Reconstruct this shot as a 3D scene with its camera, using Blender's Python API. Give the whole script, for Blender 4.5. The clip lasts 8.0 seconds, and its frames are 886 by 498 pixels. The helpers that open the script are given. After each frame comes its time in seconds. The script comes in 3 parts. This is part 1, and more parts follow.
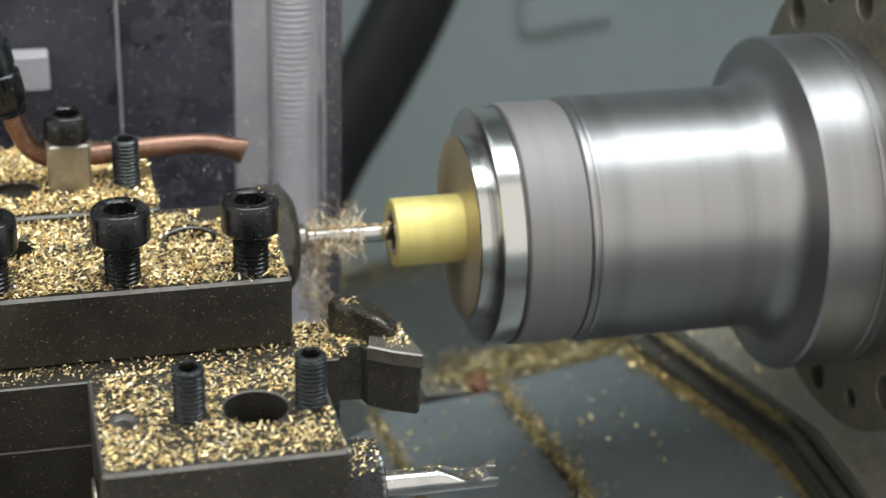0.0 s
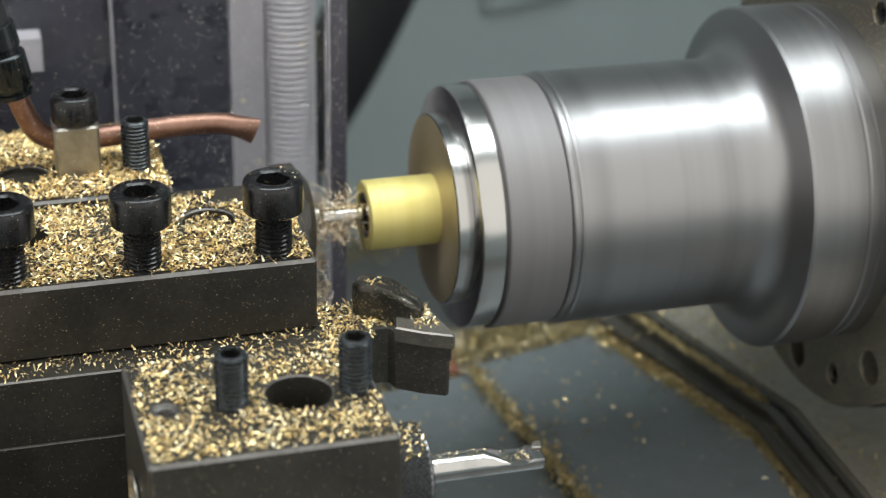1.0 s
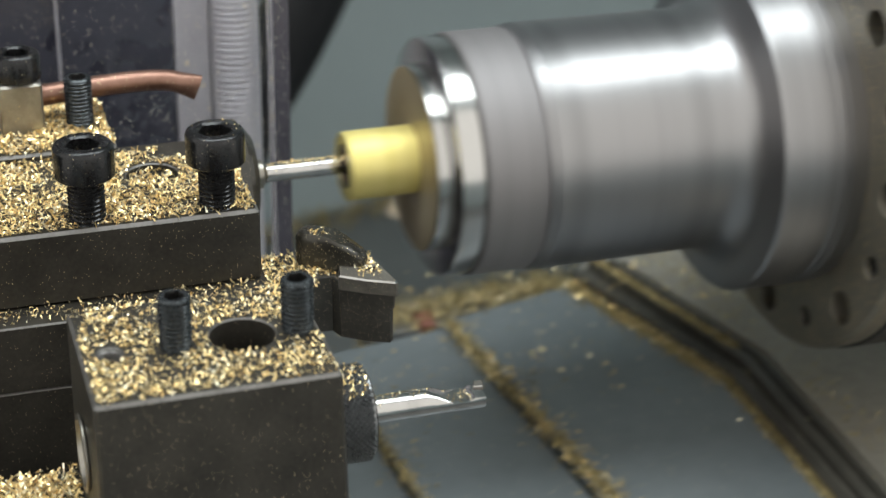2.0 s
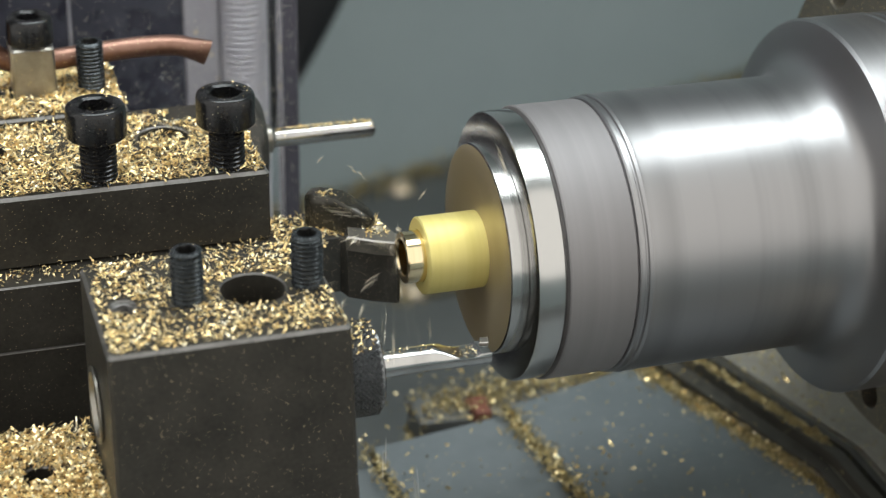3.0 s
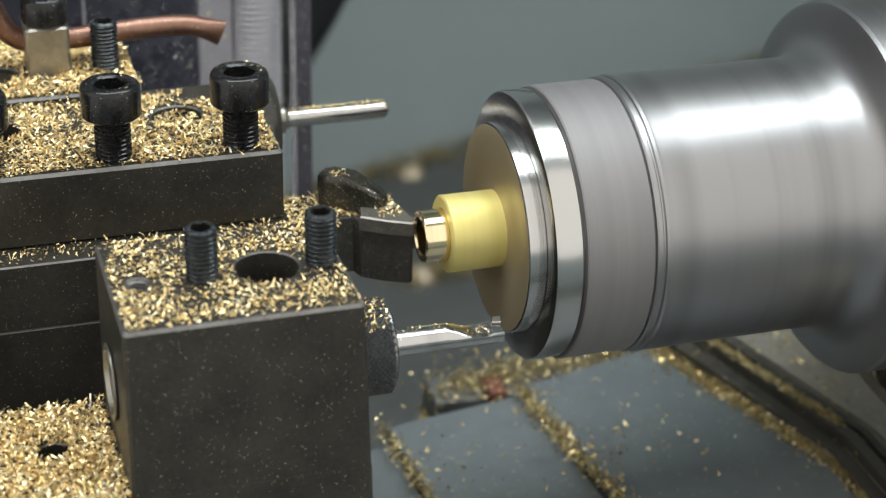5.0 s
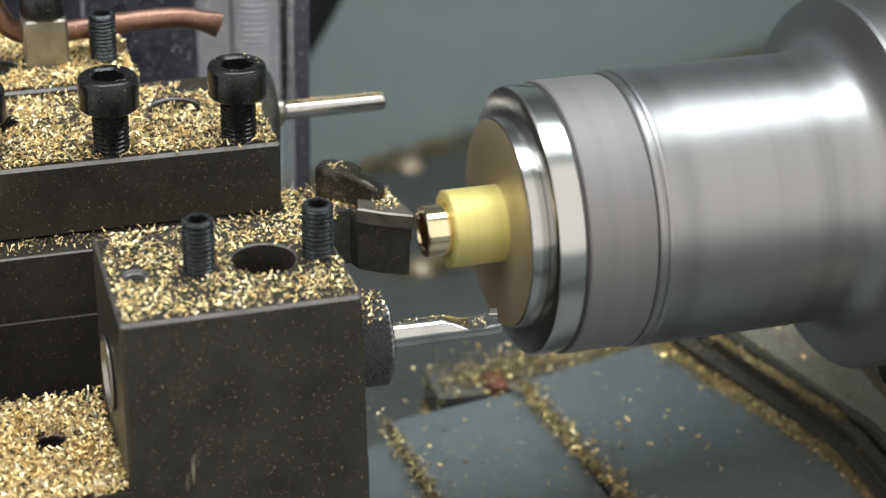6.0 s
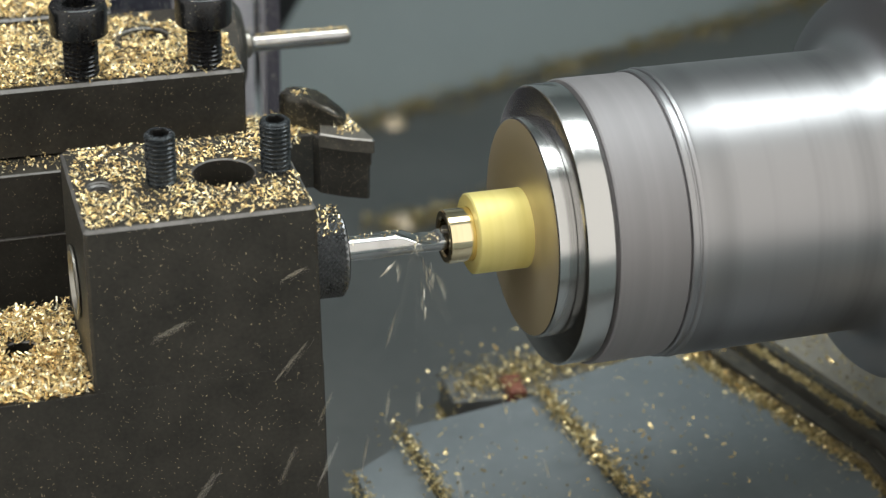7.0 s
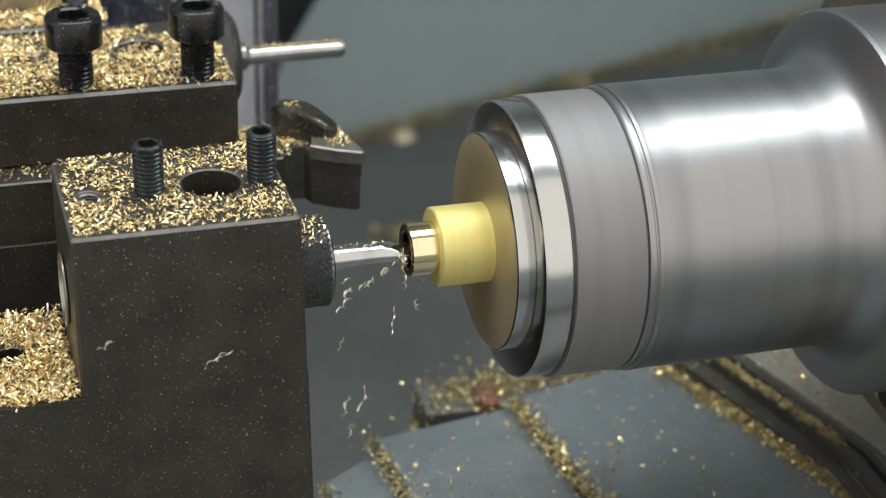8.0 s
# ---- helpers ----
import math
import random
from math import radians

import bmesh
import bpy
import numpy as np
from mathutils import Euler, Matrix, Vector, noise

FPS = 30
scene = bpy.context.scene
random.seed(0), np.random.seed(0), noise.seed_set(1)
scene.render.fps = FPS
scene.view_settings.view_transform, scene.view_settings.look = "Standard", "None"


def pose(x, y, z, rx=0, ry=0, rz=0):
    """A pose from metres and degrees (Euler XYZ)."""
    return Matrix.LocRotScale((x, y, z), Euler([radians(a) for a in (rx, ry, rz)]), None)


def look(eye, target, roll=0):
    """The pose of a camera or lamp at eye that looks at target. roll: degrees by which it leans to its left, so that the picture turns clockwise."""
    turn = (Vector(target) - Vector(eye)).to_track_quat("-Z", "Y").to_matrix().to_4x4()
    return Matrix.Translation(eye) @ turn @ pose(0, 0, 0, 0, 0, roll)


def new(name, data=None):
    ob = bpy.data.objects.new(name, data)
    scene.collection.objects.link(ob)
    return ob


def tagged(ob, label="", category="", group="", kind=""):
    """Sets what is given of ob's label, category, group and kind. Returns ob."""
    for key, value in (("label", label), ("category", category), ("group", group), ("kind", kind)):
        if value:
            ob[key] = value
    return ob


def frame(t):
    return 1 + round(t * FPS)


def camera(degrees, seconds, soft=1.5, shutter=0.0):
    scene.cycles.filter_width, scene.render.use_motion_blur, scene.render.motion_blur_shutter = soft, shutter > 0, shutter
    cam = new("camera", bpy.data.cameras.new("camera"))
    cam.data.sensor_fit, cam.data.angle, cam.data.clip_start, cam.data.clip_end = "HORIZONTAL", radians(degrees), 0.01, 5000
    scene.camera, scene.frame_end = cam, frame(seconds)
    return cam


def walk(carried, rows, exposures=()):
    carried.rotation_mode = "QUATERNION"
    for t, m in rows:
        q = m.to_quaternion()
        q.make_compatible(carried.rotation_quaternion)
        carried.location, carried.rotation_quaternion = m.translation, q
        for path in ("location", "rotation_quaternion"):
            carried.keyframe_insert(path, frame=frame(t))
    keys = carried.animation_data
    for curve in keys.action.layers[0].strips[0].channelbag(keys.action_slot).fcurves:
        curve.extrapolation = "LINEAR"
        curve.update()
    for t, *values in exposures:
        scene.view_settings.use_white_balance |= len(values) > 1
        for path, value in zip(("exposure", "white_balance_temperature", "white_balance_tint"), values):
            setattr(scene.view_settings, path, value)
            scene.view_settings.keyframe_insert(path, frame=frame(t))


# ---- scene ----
cam = camera(26.3, 8.0, soft=1.1, shutter=0.35)
cam.data.dof.use_dof = True
cam.data.dof.focus_distance = 0.448
cam.data.dof.aperture_fstop = 16.0
PATH = [
    (0, (-0.0145, -0.3233, 0.2060), (0.0301, -0.1490, 0.1187), 1.7),
    (0.5, (-0.0321, -0.3136, 0.2036), (0.0159, -0.1413, 0.1140), 1.4),
    (1, (-0.0342, -0.3073, 0.1994), (0.0170, -0.1357, 0.1105), 1.5),
    (1.5, (-0.0371, -0.3073, 0.1996), (0.0185, -0.1368, 0.1110), 1.5),
    (1.7, (-0.0333, -0.3110, 0.1975), (0.0222, -0.1409, 0.1082), 1.1),
    (2.8, (-0.0354, -0.3265, 0.1912), (0.0198, -0.1572, 0.1000), 1.2),
    (3, (-0.0371, -0.3266, 0.1911), (0.0179, -0.1574, 0.0999), 1.3),
    (3.5, (-0.0395, -0.3281, 0.1912), (0.0148, -0.1590, 0.0991), 1.3),
    (4, (-0.0402, -0.3264, 0.1903), (0.0133, -0.1573, 0.0978), 1.2),
    (4.5, (-0.0394, -0.3271, 0.1902), (0.0146, -0.1581, 0.0979), 1.4),
    (6, (-0.0383, -0.3294, 0.1908), (0.0156, -0.1609, 0.0976), 1.5),
    (6.3, (-0.0383, -0.3294, 0.1908), (0.0156, -0.1609, 0.0976), 1.5),
    (6.4, (-0.0374, -0.3338, 0.1903), (0.0165, -0.1654, 0.0968), 1.5),
    (6.5, (-0.0360, -0.3404, 0.1895), (0.0179, -0.1722, 0.0956), 1.6),
    (6.7, (-0.0357, -0.3471, 0.1886), (0.0182, -0.1794, 0.0939), 1.7),
    (7, (-0.0354, -0.3537, 0.1877), (0.0186, -0.1865, 0.0922), 1.8),
    (7.5, (-0.0324, -0.3587, 0.1898), (0.0219, -0.1913, 0.0948), 2.0),
    (8, (-0.0292, -0.3620, 0.1906), (0.0229, -0.1936, 0.0963), 1.9),
]
walk(cam, [(t, look(e, g, r)) for t, e, g, r in PATH])

# ---- light: cool room light all round and the machine's own strip lamp overhead ----
scene.view_settings.exposure = 0.09
world = bpy.data.worlds.new("room_light")
scene.world = world
world.use_nodes = True
world.node_tree.nodes["Background"].inputs[0].default_value = (0.915, 0.90, 0.84, 1)
world.node_tree.nodes["Background"].inputs[1].default_value = 1.34


def area_lamp(name, eye, target, sx, sy, watts, colour):
    data = bpy.data.lights.new(name, "AREA")
    data.shape, data.size, data.size_y, data.energy, data.color = "RECTANGLE", sx, sy, watts, colour
    ob = new(name, data)
    ob.matrix_world = look(eye, target)
    return ob


area_lamp("work_lamp", (0.16, 0.11, 0.585), (0.16, 0.10, 0.0), 0.80, 0.24, 5.0, (0.93, 1.0, 1.0))

# ---- materials ----


def nodes_of(name):
    m = bpy.data.materials.new(name)
    m.use_nodes = True
    nt = m.node_tree
    return m, nt, nt.nodes["Principled BSDF"]


def node(nt, kind, **values):
    n = nt.nodes.new(kind)
    for k, v in values.items():
        n.inputs[k].default_value = v
    return n


def ramp(nt, source, stops):
    r = nt.nodes.new("ShaderNodeValToRGB")
    while len(r.color_ramp.elements) < len(stops):
        r.color_ramp.elements.new(0.5)
    for e, (p, c) in zip(r.color_ramp.elements, stops):
        e.position, e.color = p, (*c, 1) if len(c) == 3 else c
    nt.links.new(source, r.inputs[0])
    return r.outputs[0]


def mixed(nt, fac, a, b):
    m = nt.nodes.new("ShaderNodeMix")
    m.data_type = "RGBA"
    nt.links.new(fac, m.inputs[0])
    for sock, v in ((m.inputs[6], a), (m.inputs[7], b)):
        if isinstance(v, tuple):
            sock.default_value = (*v, 1)
        else:
            nt.links.new(v, sock)
    return m.outputs[2]


def surface(name, a, b, rough=(0.35, 0.55), metal=0.0, grain=400.0, patch=40.0, bump=0.15, dust=0.0, dust_scale=700.0, dust_colour=(0.5, 0.43, 0.3)):
    """Two-scale variation between colours a and b, roughness range, bump and scattered dust specks."""
    m, nt, p = nodes_of(name)
    co = nt.nodes.new("ShaderNodeTexCoord")
    fine = node(nt, "ShaderNodeTexNoise", Scale=grain, Detail=6.0, Roughness=0.65)
    wide = node(nt, "ShaderNodeTexNoise", Scale=patch, Detail=4.0, Roughness=0.6)
    for n in (fine, wide):
        nt.links.new(co.outputs["Object"], n.inputs["Vector"])
    f1 = ramp(nt, fine.outputs[0], [(0.3, (0, 0, 0)), (0.7, (1, 1, 1))])
    f2 = ramp(nt, wide.outputs[0], [(0.3, (0, 0, 0)), (0.7, (1, 1, 1))])
    half = nt.nodes.new("ShaderNodeMath")
    half.operation = "MULTIPLY_ADD"
    nt.links.new(f1, half.inputs[0])
    half.inputs[1].default_value = 0.4
    sc = nt.nodes.new("ShaderNodeMath")
    sc.operation = "MULTIPLY"
    nt.links.new(f2, sc.inputs[0])
    sc.inputs[1].default_value = 0.6
    nt.links.new(sc.outputs[0], half.inputs[2])
    base = mixed(nt, half.outputs[0], a, b)
    mr = nt.nodes.new("ShaderNodeMapRange")
    nt.links.new(half.outputs[0], mr.inputs[0])
    mr.inputs[3].default_value, mr.inputs[4].default_value = rough
    nt.links.new(mr.outputs[0], p.inputs["Roughness"])
    if dust > 0:
        v = node(nt, "ShaderNodeTexVoronoi", Scale=dust_scale)
        nt.links.new(co.outputs["Object"], v.inputs["Vector"])
        near = nt.nodes.new("ShaderNodeMath")
        near.operation = "LESS_THAN"
        nt.links.new(v.outputs["Distance"], near.inputs[0])
        near.inputs[1].default_value = 0.17
        sep = nt.nodes.new("ShaderNodeSeparateColor")
        nt.links.new(v.outputs["Color"], sep.inputs[0])
        few = nt.nodes.new("ShaderNodeMath")
        few.operation = "LESS_THAN"
        nt.links.new(sep.outputs[0], few.inputs[0])
        few.inputs[1].default_value = dust
        both = nt.nodes.new("ShaderNodeMath")
        both.operation = "MULTIPLY"
        nt.links.new(near.outputs[0], both.inputs[0])
        nt.links.new(few.outputs[0], both.inputs[1])
        base = mixed(nt, both.outputs[0], base, dust_colour)
        v = node(nt, "ShaderNodeTexVoronoi", Scale=dust_scale * 0.6)
        nt.links.new(co.outputs["Object"], v.inputs["Vector"])
        sep = nt.nodes.new("ShaderNodeSeparateColor")
        nt.links.new(v.outputs["Color"], sep.inputs[0])
        size = nt.nodes.new("ShaderNodeMath")
        size.operation = "MULTIPLY"
        nt.links.new(sep.outputs[1], size.inputs[0])
        size.inputs[1].default_value = 0.17
        near = nt.nodes.new("ShaderNodeMath")
        near.operation = "LESS_THAN"
        nt.links.new(v.outputs["Distance"], near.inputs[0])
        nt.links.new(size.outputs[0], near.inputs[1])
        few = nt.nodes.new("ShaderNodeMath")
        few.operation = "LESS_THAN"
        nt.links.new(sep.outputs[0], few.inputs[0])
        few.inputs[1].default_value = dust * 0.5
        both = nt.nodes.new("ShaderNodeMath")
        both.operation = "MULTIPLY"
        nt.links.new(near.outputs[0], both.inputs[0])
        nt.links.new(few.outputs[0], both.inputs[1])
        base = mixed(nt, both.outputs[0], base, dust_colour)
    nt.links.new(base, p.inputs["Base Color"])
    p.inputs["Metallic"].default_value = metal
    if bump:
        bp = node(nt, "ShaderNodeBump", Strength=bump, Distance=0.0003)
        nt.links.new(fine.outputs[0], bp.inputs["Height"])
        nt.links.new(bp.outputs[0], p.inputs["Normal"])
    return m


def turned(name, a, b, rough, lines=900.0, bump=0.05, metal=1.0):
    """Turned metal: fine circular tool marks that change only along the axis."""
    m, nt, p = nodes_of(name)
    co = nt.nodes.new("ShaderNodeTexCoord")
    sep = nt.nodes.new("ShaderNodeSeparateXYZ")
    nt.links.new(co.outputs["Object"], sep.inputs[0])
    com = nt.nodes.new("ShaderNodeCombineXYZ")
    nt.links.new(sep.outputs[0], com.inputs[0])
    fine = node(nt, "ShaderNodeTexNoise", Scale=lines, Detail=5.0, Roughness=0.7)
    nt.links.new(com.outputs[0], fine.inputs["Vector"])
    wide = node(nt, "ShaderNodeTexNoise", Scale=lines / 8, Detail=3.0)
    nt.links.new(com.outputs[0], wide.inputs["Vector"])
    smear = node(nt, "ShaderNodeTexNoise", Scale=55.0, Detail=3.0)
    nt.links.new(com.outputs[0], smear.inputs["Vector"])
    add = nt.nodes.new("ShaderNodeMath")
    add.operation = "ADD"
    nt.links.new(wide.outputs[0], add.inputs[0])
    nt.links.new(smear.outputs[0], add.inputs[1])
    f = ramp(nt, add.outputs[0], [(0.75, (0, 0, 0)), (1.0, (1, 1, 1))])
    nt.links.new(mixed(nt, f, a, b), p.inputs["Base Color"])
    mr = nt.nodes.new("ShaderNodeMapRange")
    nt.links.new(fine.outputs[0], mr.inputs[0])
    mr.inputs[3].default_value, mr.inputs[4].default_value = rough
    nt.links.new(mr.outputs[0], p.inputs["Roughness"])
    p.inputs["Metallic"].default_value = metal
    bp = node(nt, "ShaderNodeBump", Strength=bump, Distance=0.0002)
    nt.links.new(fine.outputs[0], bp.inputs["Height"])
    nt.links.new(bp.outputs[0], p.inputs["Normal"])
    return m


def chip_material(name, dark, mid, light, rough, metal=1.0):
    m, nt, p = nodes_of(name)
    geo = nt.nodes.new("ShaderNodeNewGeometry")
    c = ramp(nt, geo.outputs["Random Per Island"], [(0.0, dark), (0.25, mid), (0.7, mid), (1.0, light)])
    nt.links.new(c, p.inputs["Base Color"])
    co = nt.nodes.new("ShaderNodeTexCoord")
    n = node(nt, "ShaderNodeTexNoise", Scale=2500.0, Detail=2.0)
    nt.links.new(co.outputs["Object"], n.inputs["Vector"])
    bp = node(nt, "ShaderNodeBump", Strength=0.25, Distance=0.0002)
    nt.links.new(n.outputs[0], bp.inputs["Height"])
    nt.links.new(bp.outputs[0], p.inputs["Normal"])
    p.inputs["Metallic"].default_value, p.inputs["Roughness"].default_value = metal, rough
    return m


BLACK = surface("black_oxide_steel", (0.026, 0.024, 0.021), (0.075, 0.068, 0.056), (0.34, 0.52), 0.4, 900, 60, 0.12, dust=0.19, dust_scale=1900, dust_colour=(0.7, 0.58, 0.36))
# paler chamfer steel: worn edges, with the bevel's highlight painted in too
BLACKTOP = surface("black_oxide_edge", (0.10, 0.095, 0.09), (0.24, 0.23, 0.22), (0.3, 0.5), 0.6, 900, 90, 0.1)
SCREW = surface("black_screw_steel", (0.012, 0.012, 0.013), (0.03, 0.03, 0.031), (0.14, 0.28), 0.5, 1200, 150, 0.1, dust=0.16, dust_scale=1600)
SETSCREW = surface("oiled_set_screw_steel", (0.03, 0.034, 0.037), (0.07, 0.078, 0.084), (0.2, 0.32), 0.6, 1200, 150, 0.1)
GREYSTEEL = surface("grey_machined_steel", (0.25, 0.23, 0.2), (0.42, 0.40, 0.36), (0.28, 0.45), 0.9, 700, 120, 0.1, dust=0.2, dust_scale=800)
COPPER = surface("worn_copper", (0.17, 0.09, 0.065), (0.33, 0.19, 0.145), (0.32, 0.5), 0.85, 500, 90, 0.1, dust=0.4, dust_scale=1300, dust_colour=(0.8, 0.68, 0.45))
RUBBER = surface("black_rubber", (0.010, 0.010, 0.012), (0.02, 0.02, 0.022), (0.45, 0.6), 0.0, 500, 60, 0.1)
WALLPAINT = surface("grey_blue_machine_paint", (0.42, 0.485, 0.50), (0.49, 0.555, 0.565), (0.4, 0.55), 0.0, 120, 6, 0.05)
FLOORSTEEL = surface("dull_pan_steel", (0.13, 0.135, 0.135), (0.22, 0.224, 0.22), (0.35, 0.55), 0.3, 90, 8, 0.1)
TRAYSTEEL = surface("blue_grey_cover_steel", (0.135, 0.155, 0.165), (0.20, 0.22, 0.23), (0.28, 0.45), 0.2, 150, 14, 0.05, dust=0.12, dust_scale=700, dust_colour=(0.5, 0.45, 0.3))
DARKCAST = surface("oily_dark_casting", (0.05, 0.048, 0.042), (0.13, 0.12, 0.10), (0.3, 0.5), 0.4, 200, 30, 0.2)
FLANGE = surface("dark_flange_steel", (0.13, 0.12, 0.10), (0.24, 0.21, 0.165), (0.35, 0.5), 0.7, 500, 40, 0.1, dust=0.75, dust_scale=1100, dust_colour=(0.7, 0.56, 0.28))
# its wide pale patches paint haze and reflections seen through the guard
DARKPANEL = surface("dark_blue_panel", (0.018, 0.018, 0.03), (0.085, 0.085, 0.10), (0.2, 0.4), 0.0, 60, 9, 0.05)
PALE = surface("pale_ribbed_column", (0.33, 0.31, 0.33), (0.45, 0.43, 0.44), (0.35, 0.5), 0.1, 200, 30, 0.1, dust=0.2, dust_scale=330, dust_colour=(0.7, 0.6, 0.4))
STEEL = turned("turned_steel", (0.25, 0.246, 0.25), (0.325, 0.318, 0.325), (0.33, 0.43), 900)
MATTE = turned("satin_steel_band", (0.245, 0.235, 0.24), (0.30, 0.287, 0.292), (0.62, 0.74), 700)
BRIGHT = turned("polished_steel", (0.41, 0.405, 0.40), (0.51, 0.50, 0.49), (0.16, 0.25), 1200, 0.02)
FACE = turned("warm_collet_steel", (0.35, 0.28, 0.165), (0.44, 0.36, 0.23), (0.34, 0.46), 1500, 0.05, 0.6)
BRASS = turned("matte_brass_stock", (0.72, 0.61, 0.20), (0.81, 0.70, 0.27), (0.52, 0.64), 1600, 0.05, 0.6)
BRASSCUT = turned("freshly_cut_brass", (0.80, 0.62, 0.36), (0.90, 0.74, 0.48), (0.10, 0.18), 3000, 0.08)
# near-black for screw sockets: the recess's shade is put into the colour
DARKHOLE = surface("shaded_hole", (0.006, 0.006, 0.006), (0.012, 0.011, 0.01), (0.4, 0.6), 0.2, 500, 60, 0.1)
CARBIDE = surface("grey_carbide", (0.10, 0.095, 0.085), (0.20, 0.185, 0.16), (0.25, 0.4), 0.4, 900, 200, 0.08, dust=0.5, dust_scale=2100, dust_colour=(0.75, 0.62, 0.38))
TOOLSTEEL = surface("dusty_tool_steel", (0.035, 0.033, 0.03), (0.085, 0.08, 0.07), (0.35, 0.5), 0.45, 900, 120, 0.15, dust=0.5, dust_scale=2100, dust_colour=(0.6, 0.5, 0.32))
COVERGREY = surface("worn_brown_grey_cover", (0.21, 0.195, 0.165), (0.40, 0.375, 0.325), (0.28, 0.42), 0.2, 200, 14, 0.1, dust=0.3, dust_scale=600, dust_colour=(0.55, 0.48, 0.28))
CHIP = chip_material("brass_chips", (0.44, 0.27, 0.09), (1.0, 0.77, 0.38), (1.0, 0.94, 0.72), 0.3, 0.75)
CHIPOILY = chip_material("oily_brass_chips", (0.16, 0.12, 0.05), (0.46, 0.37, 0.18), (0.85, 0.72, 0.44), 0.4, 0.8)
CHIPFLY = chip_material("pale_flying_chips", (0.6, 0.52, 0.38), (0.82, 0.75, 0.6), (0.95, 0.92, 0.85), 0.35, 0.45)
CHIPTAN = chip_material("tan_curled_chips", (0.42, 0.30, 0.18), (0.72, 0.57, 0.39), (0.90, 0.82, 0.68), 0.4, 0.35)
HOUSING = surface("black_housing_steel", (0.018, 0.018, 0.018), (0.045, 0.042, 0.038), (0.32, 0.48), 0.4, 300, 30, 0.1, dust=0.2, dust_scale=900)
PALEBRASS = surface("pale_brass", (0.72, 0.58, 0.40), (0.85, 0.72, 0.54), (0.3, 0.45), 0.4, 300, 40, 0.05)
RED = surface("red_paint", (0.16, 0.05, 0.03), (0.24, 0.09, 0.06), (0.4, 0.5), 0.0, 200, 30, 0.05)

ACRYLIC, _nt, _p = nodes_of("clear_acrylic")
_p.inputs["Base Color"].default_value = (0.97, 0.97, 1.0, 1)
_p.inputs["Roughness"].default_value, _p.inputs["IOR"].default_value = 0.03, 1.2
_p.inputs["Transmission Weight"].default_value = 1.0

CLAMP = surface("oily_clamp_steel", (0.02, 0.019, 0.017), (0.07, 0.064, 0.052), (0.14, 0.32), 0.5, 700, 120, 0.15, dust=0.6, dust_scale=1900, dust_colour=(0.8, 0.68, 0.42))
FITTING = surface("glossy_black_fitting", (0.012, 0.014, 0.017), (0.03, 0.034, 0.038), (0.1, 0.2), 0.6, 800, 120, 0.03, dust=0.15, dust_scale=1500)
KNURL = surface("knurled_black_steel", (0.14, 0.145, 0.15), (0.26, 0.265, 0.27), (0.22, 0.36), 0.85, 900, 120, 0.1)
TINT = surface("cut_acrylic_edge", (0.055, 0.05, 0.07), (0.10, 0.095, 0.12), (0.25, 0.4), 0.0, 300, 30, 0.1, dust=0.6, dust_scale=900, dust_colour=(0.6, 0.56, 0.5))
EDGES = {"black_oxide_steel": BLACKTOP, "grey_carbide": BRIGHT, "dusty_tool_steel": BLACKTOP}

# ---- mesh helpers: all lengths below in millimetres ----
MM = 0.001


def to_object(name, bm, material, parent=None, label="", smooth=35):
    bmesh.ops.recalc_face_normals(bm, faces=bm.faces)
    bmesh.ops.scale(bm, vec=(MM, MM, MM), verts=bm.verts)
    me = bpy.data.meshes.new(name)
    bm.to_mesh(me)
    bm.free()
    me.materials.append(material)
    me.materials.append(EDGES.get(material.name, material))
    if smooth:
        me.shade_smooth()
        me.set_sharp_from_angle(angle=radians(smooth))
    ob = new(name, me)
    if parent is not None:
        ob.parent = parent
    if label:
        ob["label"] = label
    return ob


def part(name, bm, material, parent, label="", smooth=35):
    return to_object(name, bm, material, parent, label, smooth)


def thing(name, label, category, group="", kind="", at=(0, 0, 0)):
    ob = new(name)
    ob.empty_display_size = 0.01
    ob.location = [c * MM for c in at]
    return tagged(ob, label, category, group, kind)


def hexed(r, th):
    return r / math.cos((th % (math.pi / 3)) - math.pi / 6)


def lathe(bm, profile, segs=64, axis="z", at=(0, 0, 0), closed=False):
    """profile: (radius, height[, 'h' for a hexagonal ring])."""
    rings = []
    for row in profile:
        r, h = row[0], row[1]
        ring = []
        if r <= 0:
            pts = [(0.0, 0.0)]
        else:
            pts = []
            for i in range(segs):
                th = 2 * math.pi * i / segs
                q = hexed(r, th) if len(row) > 2 else r
                pts.append((q * math.cos(th), q * math.sin(th)))
        for u, v in pts:
            co = (u, v, h) if axis == "z" else (h, u, v)
            ring.append(bm.verts.new((co[0] + at[0], co[1] + at[1], co[2] + at[2])))
        rings.append(ring)
    pairs = list(zip(rings, rings[1:])) + ([(rings[-1], rings[0])] if closed else [])
    for a, b in pairs:
        for i in range(segs):
            j = (i + 1) % segs
            if len(a) == 1 and len(b) == 1:
                continue
            if len(a) == 1:
                bm.faces.new((a[0], b[i], b[j]))
            elif len(b) == 1:
                bm.faces.new((a[i], a[j], b[0]))
            else:
                bm.faces.new((a[i], a[j], b[j], b[i]))
    return bm


def circle(cx, cy, r, n=40):
    return [(cx + r * math.cos(2 * math.pi * i / n), cy + r * math.sin(2 * math.pi * i / n)) for i in range(n)]


def rect(x0, x1, y0, y1, c=0.6):
    return [(x0 + c, y0), (x1 - c, y0), (x1, y0 + c), (x1, y1 - c), (x1 - c, y1), (x0 + c, y1), (x0, y1 - c), (x0, y0 + c)]


